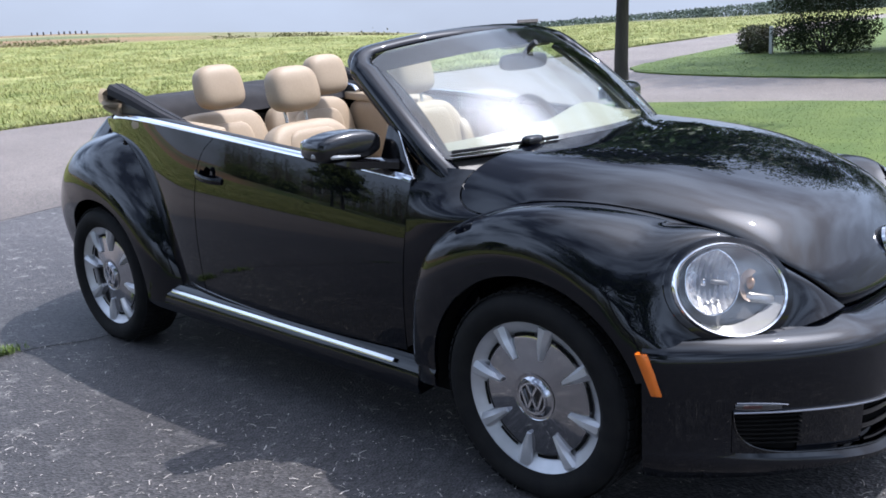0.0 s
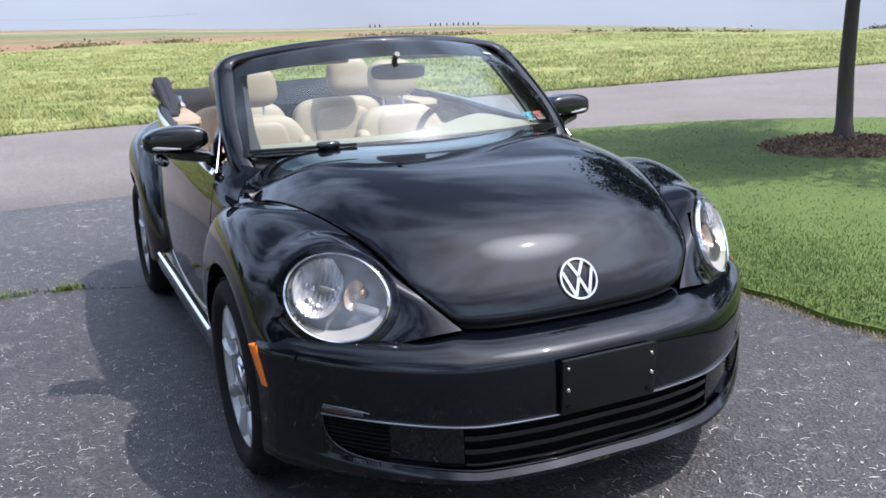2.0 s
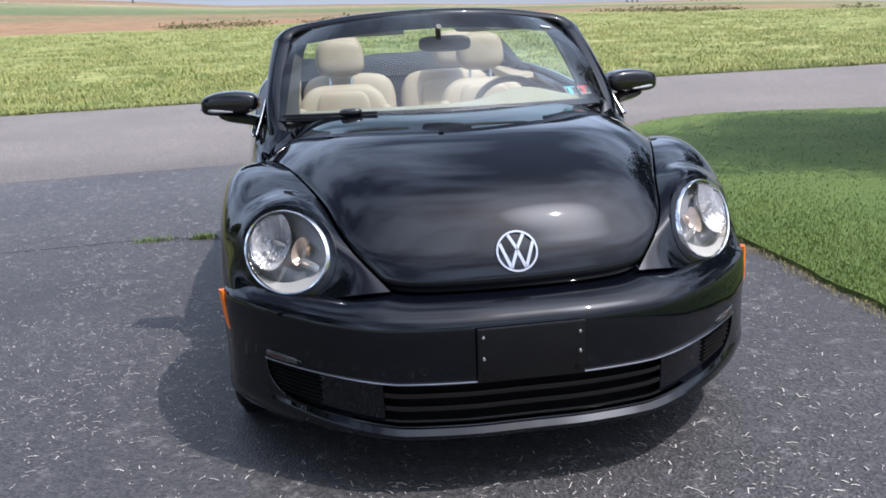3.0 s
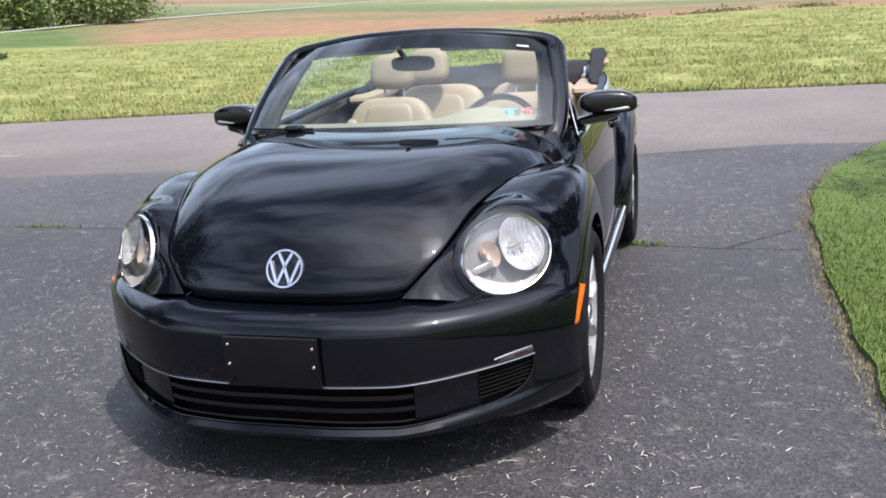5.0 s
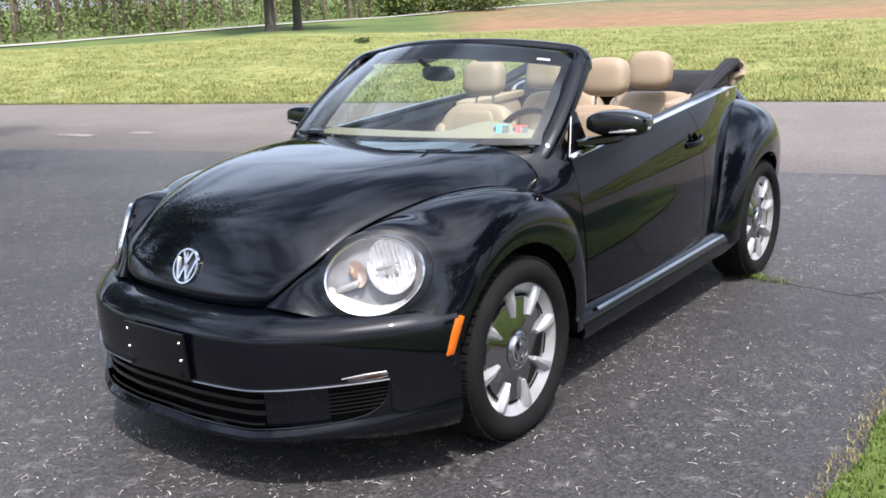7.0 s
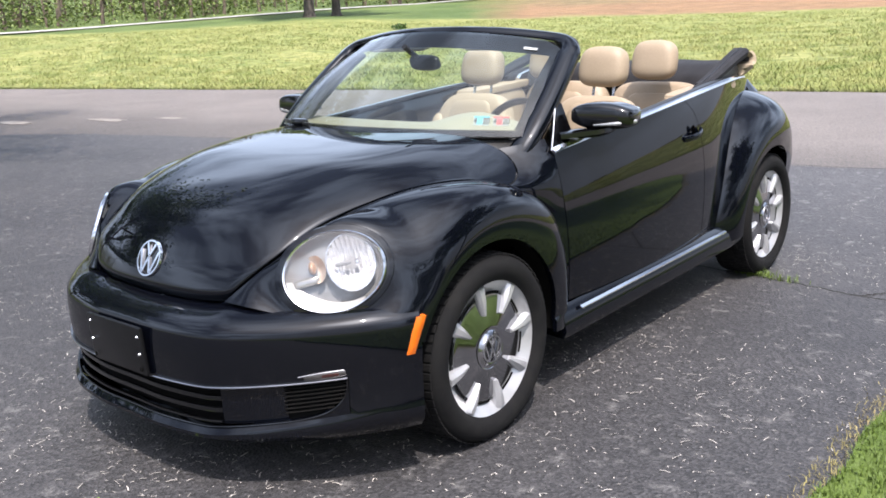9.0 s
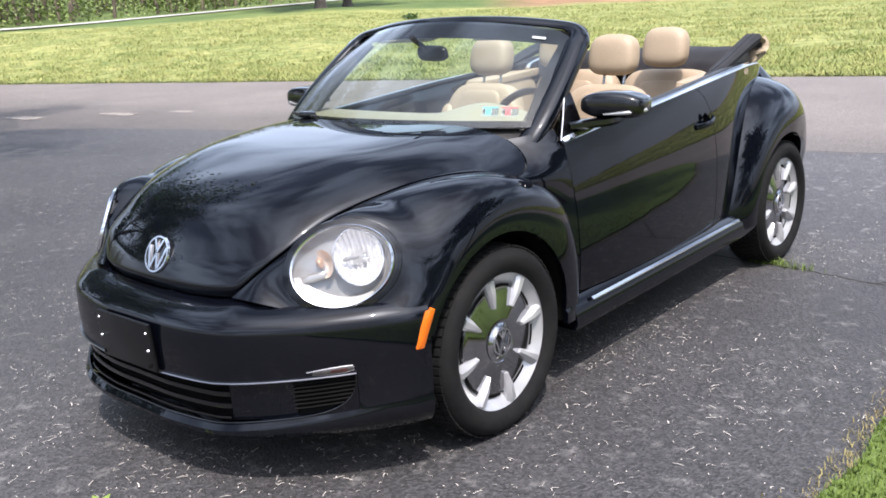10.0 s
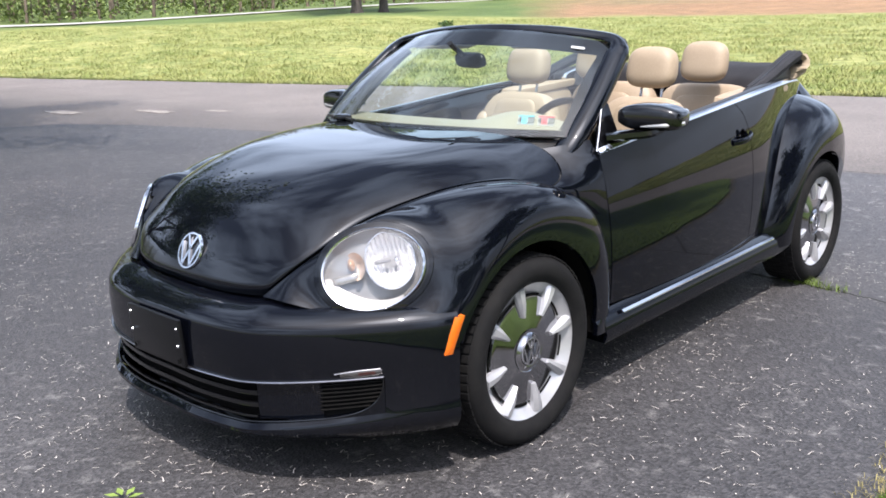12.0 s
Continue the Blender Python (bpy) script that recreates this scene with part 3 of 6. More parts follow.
def build_ground():
    steps = 300
    radii = [4, 9, 14, 17] + [19 * 1.045 ** i for i in range(0, 112)]
    verts, faces = [(HOME[0], HOME[1], -0.05)], []
    for r in radii:
        for i in range(steps):
            x, y = polar(r, 360 * i / steps)
            fade = min(max((r - 15) / 10, 0), 1)
            wave = 0.10 * noise.noise((x * 0.11, y * 0.11, 0)) * fade
            z = land(x, y) - 0.05 * (1 - fade) + wave - 0.02
            verts.append((x, y, min(z, -0.03) if x > table(LANE_EDGE, y) - 1.0 and r < 60 else z))
    for i in range(steps):
        faces.append((0, 1 + i, 1 + (i + 1) % steps))
    for k in range(len(radii) - 1):
        for i in range(steps):
            a, b = 1 + k * steps + i, 1 + k * steps + (i + 1) % steps
            faces.append((a, a + steps, b + steps, b))
    ob = stuff("ground", verts, faces, field_material(), "rolling farmland with a pale green mown hay field", "ground", "structure")
    ob.data.polygons.foreach_set("use_smooth", [True] * len(faces))


def slab(name, outline, top, depth, mat, label, category):
    """A flat sheet of uneven outline with real thickness."""
    bm = bmesh.new()
    n = len(outline)
    a = [bm.verts.new((x, y, top)) for x, y in outline]
    b = [bm.verts.new((x, y, top - depth)) for x, y in outline]
    f = bm.faces.new(a)
    for i in range(n):
        bm.faces.new((a[i], b[i], b[(i + 1) % n], a[(i + 1) % n]))
    bmesh.ops.recalc_face_normals(bm, faces=bm.faces)
    bmesh.ops.triangulate(bm, faces=[f])
    return tagged(part(name, bm, mat, None, "", smooth=False), label, category, "", "structure")


def wobbly(points, per=10, amount=0.03, closed=True):
    """A closed outline through points, smoothed and slightly ragged."""
    pts = list(points) + [points[0]]
    c = curve([(x, y, 0) for x, y in pts])
    n = per * len(points)
    out = []
    for i in range(n):
        p = c(i / n)
        out.append((p.x + amount * noise.noise((p.x * 3, p.y * 3, 1.7)), p.y + amount * noise.noise((p.x * 3, p.y * 3, 9.2))))
    return out


LAWN_EDGE = [(4.5, 2.02), (2.6, 1.97), (1.3, 1.92), (0.3, 1.91), (-0.7, 1.93), (-1.8, 1.99), (-2.9, 2.15), (-4.1, 2.5), (-5.6, 3.2), (-6.25, 4.2), (-6.15, 5.6), (-5.5, 7.3), (-4.3, 8.7), (-2.9, 9.25), (-0.8, 9.7), (2.0, 10.0), (6.0, 10.1), (12.0, 10.0), (12.0, 2.2), (8.0, 2.0)]
ISLAND_EDGE = [(8, 13.0), (2, 13.0), (-1.8, 13.1), (-3.9, 13.2), (-6.4, 13.9), (-7.9, 15.2), (-8.5, 18.0), (-9.3, 24.0), (-10.2, 32.0), (-10.0, 46.0), (4.0, 50.0), (14, 40), (14, 20)]


def build_roads():
    slab("road", wobbly([(x, y) for y, x in LANE_EDGE] + [(-6, 60), (14, 56), (20, 30), (20, 0), (16, -30), (0, -60)], 24, 0.10), 0.0, 0.06, LANE, "bleached grey asphalt farm lane", "road")
    slab("driveway", wobbly([(-2.9, -11.6), (-3.6, -9.9), (-4.05, -7.5), (-4.4, -5.0), (-4.72, -2.0), (-4.95, 0.2), (-5.6, 2.2), (-5.2, 3.4), (-3.0, 3.2), (6, 3.0), (11, 2.5), (11, -6), (9, -12), (0, -12.5)], 20, 0.05), 0.006, 0.05, ASPHALT, "dark worn asphalt driveway with cracks and chaff", "driveway")
    slab("lawn", wobbly(LAWN_EDGE, 14, 0.05), 0.035, 0.07, LAWN_SOIL, "freshly mown green lawn beside the driveway", "lawn")
    slab("lawn", wobbly(ISLAND_EDGE, 10, 0.08), 0.03, 0.07, LAWN_SOIL, "shaded green lawn across the lane", "lawn")
    slab("lawn", wobbly([(16, -9.5), (8, -9.8), (2.5, -9.6), (-0.2, -10.4), (-0.9, -12.5), (-0.8, -18), (0, -40), (18, -40)], 10, 0.08), 0.03, 0.07, LAWN_SOIL, "green lawn beside the driveway", "lawn")
    verts, faces = [], []
    pr = [(196, 175), (200, 150), (203, 130), (211, 106), (220, 85), (228, 75), (239, 66), (248, 62), (262, 60)]
    n = 120
    for i in range(n + 1):
        az = 196 + 66 * i / n
        r = table(pr, az) + 0.8 * noise.noise((az * 0.2, 0, 3))
        for w in (-0.6, 0, 0.6 + 0.5 * noise.noise((az * 2.5, 0, 7))):
            x, y = polar(r + w * (1.1 + r / 120), az)
            verts.append((x, y, land(x, y) + 0.08 - 0.02 * abs(w)))
        if i:
            a = 3 * (i - 1)
            faces += [(a, a + 1, a + 4, a + 3), (a + 1, a + 2, a + 5, a + 4)]
    stuff("path", verts, faces, PATH_GRAVEL, "pale gravel track along the wood's edge", "path", "structure")


build_ground()
build_roads()


# ---- the car: x forward, y to its left, z up, on the origin ----
AXLE_F, AXLE_R, HUB_Z, TYRE_R, RIM_R = 1.27, -1.27, 0.328, 0.33, 0.247
ARCH_R = 0.388
HOOD_EDGE = [(1.995, 0.375, 0.610), (1.883, 0.485, 0.727), (1.686, 0.552, 0.827), (1.427, 0.640, 0.890), (1.191, 0.712, 0.894), (1.012, 0.756, 0.845)]
HOOD_TOP = [(2.045, 0, 0.600), (1.988, 0, 0.718), (1.848, 0, 0.858), (1.545, 0, 0.962), (1.262, 0, 1.004), (1.010, 0, 1.020)]
FENDER_REST = [(0.865, 0.782, 0.751), (0.797, 0.808, 0.616), (0.772, 0.826, 0.435), (0.768, 0.832, 0.270)]
BELT_Z = [(-1.5, 1.06), (-1.2, 1.075), (-0.9, 1.075), (-0.4, 1.045), (0.15, 0.998), (0.45, 0.974), (0.74, 0.948)]


def belt_y(x):
    """Half the body's width along the belt line: fullest at the door, drawn in towards nose and tail."""
    d = x - 0.2
    return 0.799 - (0.078 if d > 0 else 0.0309) * d * d - 0.01135 * d ** 4


car = thing("car", "glossy black two-door convertible with its soft top folded down", "car")


def side_y(x, z):
    zb = ease(BELT_Z, x)
    k = min(max((zb - z) / (zb - 0.30), 0.0), 1.0)
    f = min(max((x + 1.3) / 0.75, 0.0), 1.0)
    return belt_y(x) + 0.0525 * (1 - (1 - k / 0.6) ** 2) * (0.35 + 0.65 * f * f * (3 - 2 * f))


hood_edge, hood_top = curve(HOOD_EDGE), curve(HOOD_TOP)


def hood_point(u, v, inset=0.0):
    """u: -1 to 1 across, v: 0 at the nose to 1 at the cowl."""
    e, t = hood_edge(v), hood_top(v)
    th = abs(u) * math.pi / 2
    bump = math.sin(math.pi * abs(u) ** 2.2) * 0.13 * v ** 4
    x = e.x + (t.x - e.x) * math.cos(th) ** 1.3 - bump
    y = (e.y - inset) * math.sin(th)
    z = e.z + inset * 0.6 + (t.z - e.z - inset * 0.6) * (1 - math.sin(th) ** (5.0 + 1.5 * v ** 4))
    under = max(0.0, 1 - v / 0.06) ** 2
    return Vector((x - 0.030 * under, math.copysign(y, u), z - 0.006 * under))


part("hood", grid(lambda u, v: hood_point(u, v, 0.005), 64, 66, 0.03, (1.4, 0, 0.3), u0=-1, u1=1, v0=0.0, v1=0.995), PAINT, car, "glossy black domed hood")

# headlight plane, left side
LAMP_C = Vector((1.800, 0.674, 0.705))
LAMP_U = Vector((-0.228, 0.25, 0.075)).normalized()
LAMP_N = LAMP_U.cross(Vector((-0.155, 0.06, 0.238))).normalized()
if LAMP_N.x < 0:
    LAMP_N = -LAMP_N
LAMP_V = LAMP_N.cross(LAMP_U).normalized()
if LAMP_V.z < 0:
    LAMP_V = -LAMP_V
LAMP_A, LAMP_B = 0.168, 0.130

fender_top = curve(HOOD_EDGE + FENDER_REST)


def sag(a, b):
    """How far the lamp's face falls back from its middle."""
    return -0.66 * a * a - 0.9 * b * b


def fender_point(w, t):
    """w along the crease from the nose to the sill, t from the crease to the wheel arch."""
    c = fender_top(w)
    dx, dz = c.x - AXLE_F, c.z - HUB_Z
    r, phi = math.hypot(dx, dz), math.atan2(dz, dx)
    deg = math.degrees(phi)
    p = ease([(15, 1.2), (40, 1.25), (60, 0.95), (90, 0.78), (190, 0.8)], deg)
    th = t * math.pi / 2
    rr = ARCH_R + (r - ARCH_R) * max(math.cos(th), 0) ** p + 0.012 * math.sin(2 * th) * min(max((deg - 50) / 40, 0), 1)
    lip = ease([(10, 0.880), (60, 0.892), (150, 0.890), (190, 0.862)], deg)
    yy = c.y + 0.002 + (lip - c.y - 0.002) * math.sin(th) ** p
    p = Vector((AXLE_F + rr * math.cos(phi), yy, HUB_Z + rr * math.sin(phi)))
    d = p - LAMP_C
    a, b, n = d.dot(LAMP_U), d.dot(LAMP_V), d.dot(LAMP_N)
    rho = math.hypot(a / LAMP_A, b / LAMP_B)
    if abs(n) < 0.12 and rho < 1.75:
        k = min(max((1.75 - rho) / 0.65, 0.0), 1.0)
        k = k * k * (3 - 2 * k) * min(1.0, t / 0.08)
        p += LAMP_N * ((sag(a, b) + 0.006 - n) * k)
    return p


REAR_EDGE = [(-0.690, 0.806, 0.270), (-0.715, 0.812, 0.42), (-0.83, 0.803, 0.675), (-1.03, 0.762, 0.885), (-1.29, 0.702, 0.988), (-1.53, 0.630, 0.975), (-1.76, 0.555, 0.885), (-1.94, 0.510, 0.73), (-1.985, 0.525, 0.54), (-1.90, 0.58, 0.36)]
rear_top = curve(REAR_EDGE)


def rear_point(w, t):
    c = rear_top(w)
    c.y += (side_y(c.x, c.z) + 0.001 - c.y) * min(max((c.x + 1.75) / 0.35, 0.0), 1.0)
    dx, dz = c.x - AXLE_R, c.z - HUB_Z
    r, phi = math.hypot(dx, dz), math.atan2(dz, dx)
    deg = math.degrees(phi)
    th0 = radians(ease([(-10, 52), (60, 52), (90, 34), (120, 0), (170, 0)], deg))
    th = th0 + t * (math.pi / 2 - th0)
    arch = ease([(-10, 0.386), (90, 0.384), (170, 0.376)], deg)
    p = ease([(60, 1.0), (110, 0.72), (150, 0.75), (175, 1.0)], deg)
    rr = arch + (r - arch) * (max(math.cos(th), 0) / math.cos(th0)) ** p
    lip = ease([(-15, 0.872), (30, 0.886), (95, 0.886), (125, 0.866), (150, 0.825), (180, 0.775)], deg)
    yy = c.y + (lip - c.y) * (math.sin(th) - math.sin(th0)) / (1 - math.sin(th0))
    return Vector((AXLE_R + rr * math.cos(phi), yy, HUB_Z + rr * math.sin(phi)))


def flip(fn, s):
    def g(a, b):
        p = fn(a, b)
        return Vector((p.x, p.y * s, p.z))
    return g


def lamp_local(p, s):
    d = Vector((p.x, p.y * s, p.z)) - LAMP_C
    return d.dot(LAMP_U), d.dot(LAMP_V), d.dot(LAMP_N)


BUMPER_PLAN = [(2.140, 0.0), (2.136, 0.20), (2.092, 0.42), (1.985, 0.60), (1.845, 0.755), (1.725, 0.85), (1.650, 0.885)]
bumper_plan = curve([(x, y, 0) for x, y in BUMPER_PLAN])
# height and outward offset of each line, at the middle and at the corner
BUMPER_ROWS = [(0.598, -0.18, 0.612, -0.11), (0.580, -0.062, 0.588, -0.034), (0.558, -0.018, 0.570, -0.012), (0.537, 0.0, 0.552, 0.0), (0.50, 0.004, 0.50, 0.003), (0.44, 0.004, 0.455, 0.003), (0.366, 0.0, 0.400, 0.0), (0.226, -0.008, 0.285, 0.0), (0.208, 0.010, 0.262, 0.004), (0.196, 0.010, 0.225, 0.0), (0.175, -0.02, 0.19, -0.03), (0.165, -0.12, 0.185, -0.10)]


def bumper_point(s, z, off):
    """s: -1 to 1 from the right corner to the left one."""
    a = abs(s)
    p = bumper_plan(a)
    d = bumper_plan(min(a + 0.01, 1)) - bumper_plan(max(a - 0.01, 0))
    n = Vector((d.y, -d.x, 0)).normalized()
    q = p + n * off
    return Vector((q.x, math.copysign(q.y, s), z))


def bumper_line(k):
    zc, oc, ze, oe = BUMPER_ROWS[k]
    def at(s):
        a = abs(s)
        f = min(max((a - 0.30) / 0.45, 0.0), 1.0)
        fill = math.exp(-((a - 0.35) / 0.065) ** 2) * (0.014, 0.004)[k] if k < 2 else 0.0
        return bumper_point(s, zc + (ze - zc) * f + fill, oc + (oe - oc) * f)
    return at


bumper_lines = [bumper_line(k) for k in range(len(BUMPER_ROWS))]


def bumper_surface(u, v):
    f = v * (len(BUMPER_ROWS) - 1)
    i = min(int(f), len(BUMPER_ROWS) - 2)
    return bumper_lines[i](u).lerp(bumper_lines[i + 1](u), f - i)


OPEN_S = 0.665


def bumper_keep(c, i, j):
    row = (j // 2)
    s = -1 + 2 * (i + 0.5) / 96
    return not (row == 6 and abs(s) < OPEN_S)


bumper = part("front_bumper", grid(bumper_surface, 96, 22, 0.03, (1.2, 0, 0.4), bumper_keep, -1, 1, 0, 1), PAINT, car, "glossy black front bumper")


def grille_strip(name, frac, h, off, mat, s0, s1, label=""):
    """A strip that follows the bumper at a share of the opening's height."""
    def path(t):
        s = s0 + (s1 - s0) * t
        a = bumper_lines[6](s).lerp(bumper_lines[7](s), frac)
        n = Vector((1, 0.6 * s, 0)).normalized()
        return a + n * off
    return part(name, sweep(path, oval(0.006, h, 8, 0.7), 48), mat, bumper, label)


grille_strip("trim_strip", 0.0, 0.0034, 0.003, STRIP_GREY, -OPEN_S, OPEN_S, "thin bright strip above the grille")
for fr in (0.33, 0.62):
    grille_strip("grille_slat", fr, 0.009, -0.022, GLOSS_BLACK, -0.335, 0.335)
for fr in (0.88,):
    grille_strip("grille_slat", fr, 0.005, -0.012, GLOSS_BLACK, -0.335, 0.335)
def intake_low(a):
    """Share of the opening's height at which its lower edge runs: a rounded outer end."""
    k = min(max((abs(a) - 0.42) / (OPEN_S - 0.42), 0.0), 1.0)
    return 0.97 * max(1 - k ** 5, 0.0) ** 0.42


def intake_at(a, f):
    return bumper_lines[6](a).lerp(bumper_lines[7](a), f)


def intake_edge(t, push=0.002):
    """Along the lower edge of the opening from corner to corner, closer set at the rounded ends."""
    a = OPEN_S * math.sin(math.pi * (t - 0.5))
    return intake_at(a, intake_low(a)) + Vector((push, 0, 0))


part("trim_strip", sweep(intake_edge, oval(0.004, 0.0026, 8, 0.8), 120), GLOSS_BLACK, bumper)
for sgn in (1, -1):
    for k in range(7):
        fr = 0.13 + 0.105 * k
        reach = max(a / 1000 for a in range(500, 664) if intake_low(a / 1000) > fr + 0.03)
        grille_strip("vent_slat", fr, 0.0024, -0.010, MATT_DARK, sgn * 0.505, sgn * reach)
    def corner(u, v, q=sgn):
        a = 0.42 + (OPEN_S - 0.42) * (1 - (1 - u) ** 2)
        return intake_at(q * a, intake_low(a) * (1 - v) + 1.02 * v)
    part("intake_corner", grid(corner, 30, 6, 0.02, (1.2, 0, 0.3)), PAINT, bumper)
    part("vent_panel", grid(lambda u, v, q=sgn: intake_at(q * (0.335 + 0.17 * u), 0.03 + v * 0.92) + Vector((-0.016, 0, 0)), 12, 6, 0.02, (1.2, 0, 0.3)), PAINT, bumper)
    part("vent_backing", grid(lambda u, v, q=sgn: intake_at(q * (0.50 + 0.165 * u), 0.01 + v * 0.98) + Vector((-0.024, 0, 0)), 12, 6, 0.0, (1.2, 0, 0.3)), MATT_DARK, bumper)
part("grille_backing", grid(lambda u, v: bumper_lines[6](u).lerp(bumper_lines[7](u), v * 1.2 - 0.1) + Vector((-0.075, 0, 0)), 40, 4, 0.0, (0, 0, 0.3), u0=-0.7, u1=0.7), MATT_DARK, bumper)
# unseen panel, added to keep sun from leaking through below the bumper
part("undertray", block((0.66, 1.06, 0.02), pose(1.58, 0, 0.190), 0.005), MATT_DARK, bumper)

# plate holder
bracket = part("plate_bracket", block((0.014, 0.315, 0.165), pose(2.158, 0, 0.448, 0, 4, 0), 0.006), PLATE_BLACK, car, "empty black plastic plate holder with bright screws")
for y, z in ((0.14, 0.498), (-0.14, 0.505), (0.14, 0.439), (-0.14, 0.441)):
    part("bolt", lathe([(0.0, 0.006), (0.004, 0.005), (0.0062, 0.0)], 12), SATIN, bracket).matrix_basis = pose(2.167, y, z, 0, 0, -90)
for y in (0.135, -0.135):
    part("hole_plug", lathe([(0.0, 0.002), (0.008, 0.002), (0.008, 0.0)], 12), MATT_DARK, bracket).matrix_basis = pose(2.164, y, 0.386, 0, 0, -90)


def emblem(name, radius, parent, m4, ring_mat=CHROME, back=GLOSS_BLACK):
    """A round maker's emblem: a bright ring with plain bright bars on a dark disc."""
    disc = part(name, lathe([(0.0, 0.006), (radius * 0.7, 0.004), (radius, 0.0), (radius, -0.012)], 40), back, parent, "round bright emblem on a dark disc")
    disc.matrix_basis = m4
    ring = part("ring", lathe([(radius * 0.86, 0.004), (radius * 0.88, 0.010), (radius * 0.97, 0.010), (radius, 0.002)], 48), ring_mat, disc)
    def bar(a, b):
        va, vb = Vector((a[0], 0, a[1])) * radius, Vector((b[0], 0, b[1])) * radius
        return sweep(lambda t: va.lerp(vb, t) + Vector((0, 0.006, 0)), [(-0.072 * radius, -0.003), (0.072 * radius, -0.003), (0.072 * radius, 0.004), (-0.072 * radius, 0.004)], 2, (0, 1, 0))
    for a, b in (((-0.78, 0.40), (-0.34, -0.78)), ((-0.34, -0.78), (0.0, 0.05)), ((0.0, 0.05), (0.34, -0.78)), ((0.34, -0.78), (0.78, 0.40)), ((-0.36, 0.78), (0.0, 0.12)), ((0.0, 0.12), (0.36, 0.78))):
        part("bar", bar(a, b), ring_mat, disc)
    return disc


emblem("emblem", 0.064, car, pose(2.0, 0.0, 0.70, 0, 0, -90) @ pose(0, 0, 0, 25, 0, 0))

for s, side in ((1, "left"), (-1, "right")):
    def outside_lamp(c, i, j, q=s):
        a, b, n = lamp_local(c, q)
        rho = (a / LAMP_A) ** 2 + (b / LAMP_B) ** 2
        return n < -0.2 or rho > 1.08
    part("front_fender", grid(flip(fender_point, s), 110, 44, 0.018, (1.27, 0.2 * s, 0.3), outside_lamp), PAINT, car, "bulging black front fender")
    part("rear_fender", grid(flip(rear_point, s), 80, 30, 0.03, (-1.27, 0.2 * s, 0.3)), PAINT, car, "bulging black rear fender")

    # cowl side panel between hood and door
    def cowl_side(u, v, q=s):
        if v < 0.4:
            k = v / 0.4
            f = Vector((1.000, 0.775, 0.55)).lerp(hood_point(1.0, 0.997), k)
        else:
            f = hood_point(1.0 - 0.36 * (v - 0.4) / 0.6, 0.997)
        z = ease([(0, 0.36), (0.4, 0.80), (0.8, 0.915), (1.0, 0.985)], v)
        d = Vector((ease([(0, 0.702), (1, 0.741)], v), side_y(0.735, z) if z < 0.915 else ease([(0.915, 0.777), (0.985, 0.740)], z), z))
        p = f.lerp(d, u)
        p.y = (p.y + 0.010 * math.sin(math.pi * u) * min(1, v * 2)) * q
        return p
    part("cowl_side", grid(cowl_side, 10, 24, 0.02, (0.8, 0, 0.5)), PAINT, car)

    # door
    def door_pt(u, v, q=s):
        x_front = ease([(0, 0.700), (1, 0.737)], v)
        x_rear = ease([(0, -0.49), (0.55, -0.485), (0.75, -0.465), (0.9, -0.42), (1.0, -0.335)], v)
        x = x_front + (x_rear - x_front) * u
        z0 = 0.35
        z = z0 + (ease(BELT_Z, x) - 0.006 - z0) * v
        return Vector((x, q * side_y(x, z), z))
    door = part("door", grid(door_pt, 48, 30, 0.025, (0.1, 0, 0.6)), PAINT, car, "glossy black door")
    hy = side_y(-0.36, 0.87)
    recess = part("handle_recess", lathe([(0.0, -0.004), (0.035, -0.002), (0.043, 0.002)], 28, s), GLOSS_BLACK, door)
    recess.matrix_basis = pose(-0.362, s * (hy - 0.0005), 0.868, -s * 6, 0, 0) @ Matrix.Diagonal((0.85, 1, 1.2, 1))
    hc = curve([(-0.275, s * (hy + 0.004), 0.862), (-0.315, s * (hy + 0.022), 0.866), (-0.365, s * (hy + 0.03), 0.872), (-0.42, s * (hy + 0.022), 0.882), (-0.452, s * (hy + 0.002), 0.888)])
    part("door_handle", sweep(hc, oval(0.008, 0.014, 10), 20), PAINT, door, "black pull handle")

    # rear quarter
    def quarter_pt(u, v, q=s):
        x_front = ease([(0, -0.495), (0.55, -0.49), (0.75, -0.470), (0.9, -0.425), (1.0, -0.340)], v)
        x = x_front + (-1.52 - x_front) * u
        z = 0.35 + (ease(BELT_Z, x) - 0.006 - 0.35) * v
        return Vector((x, q * side_y(x, z), z))
    part("rear_quarter", grid(quarter_pt, 30, 26, 0.02, (-0.8, 0, 0.6)), PAINT, car)

    # rocker and bright sill strip
    sill = part("sill", sweep(lambda t, q=s: Vector((0.78 - 1.70 * t, q * 0.815, 0.275 + 0.03 * t)), [(-0.05, -0.055), (0.03, -0.06), (0.042, -0.03), (0.034, 0.02), (0.0, 0.062), (-0.05, 0.07)] if s > 0 else [(0.05, -0.055), (-0.03, -0.06), (-0.042, -0.03), (-0.034, 0.02), (0.0, 0.062), (0.05, 0.07)], 16), PAINT, car)
    part("sill_strip", sweep(lambda t, q=s: Vector((0.665 - 1.38 * t, q * 0.853, 0.316 + 0.028 * t)), [(-0.010 * s, 0.006), (-0.005 * s, 0.007), (0.005 * s, 0.0), (0.006 * s, -0.004), (0.0, -0.006)], 20), CHROME, sill, "bright chrome sill strip")

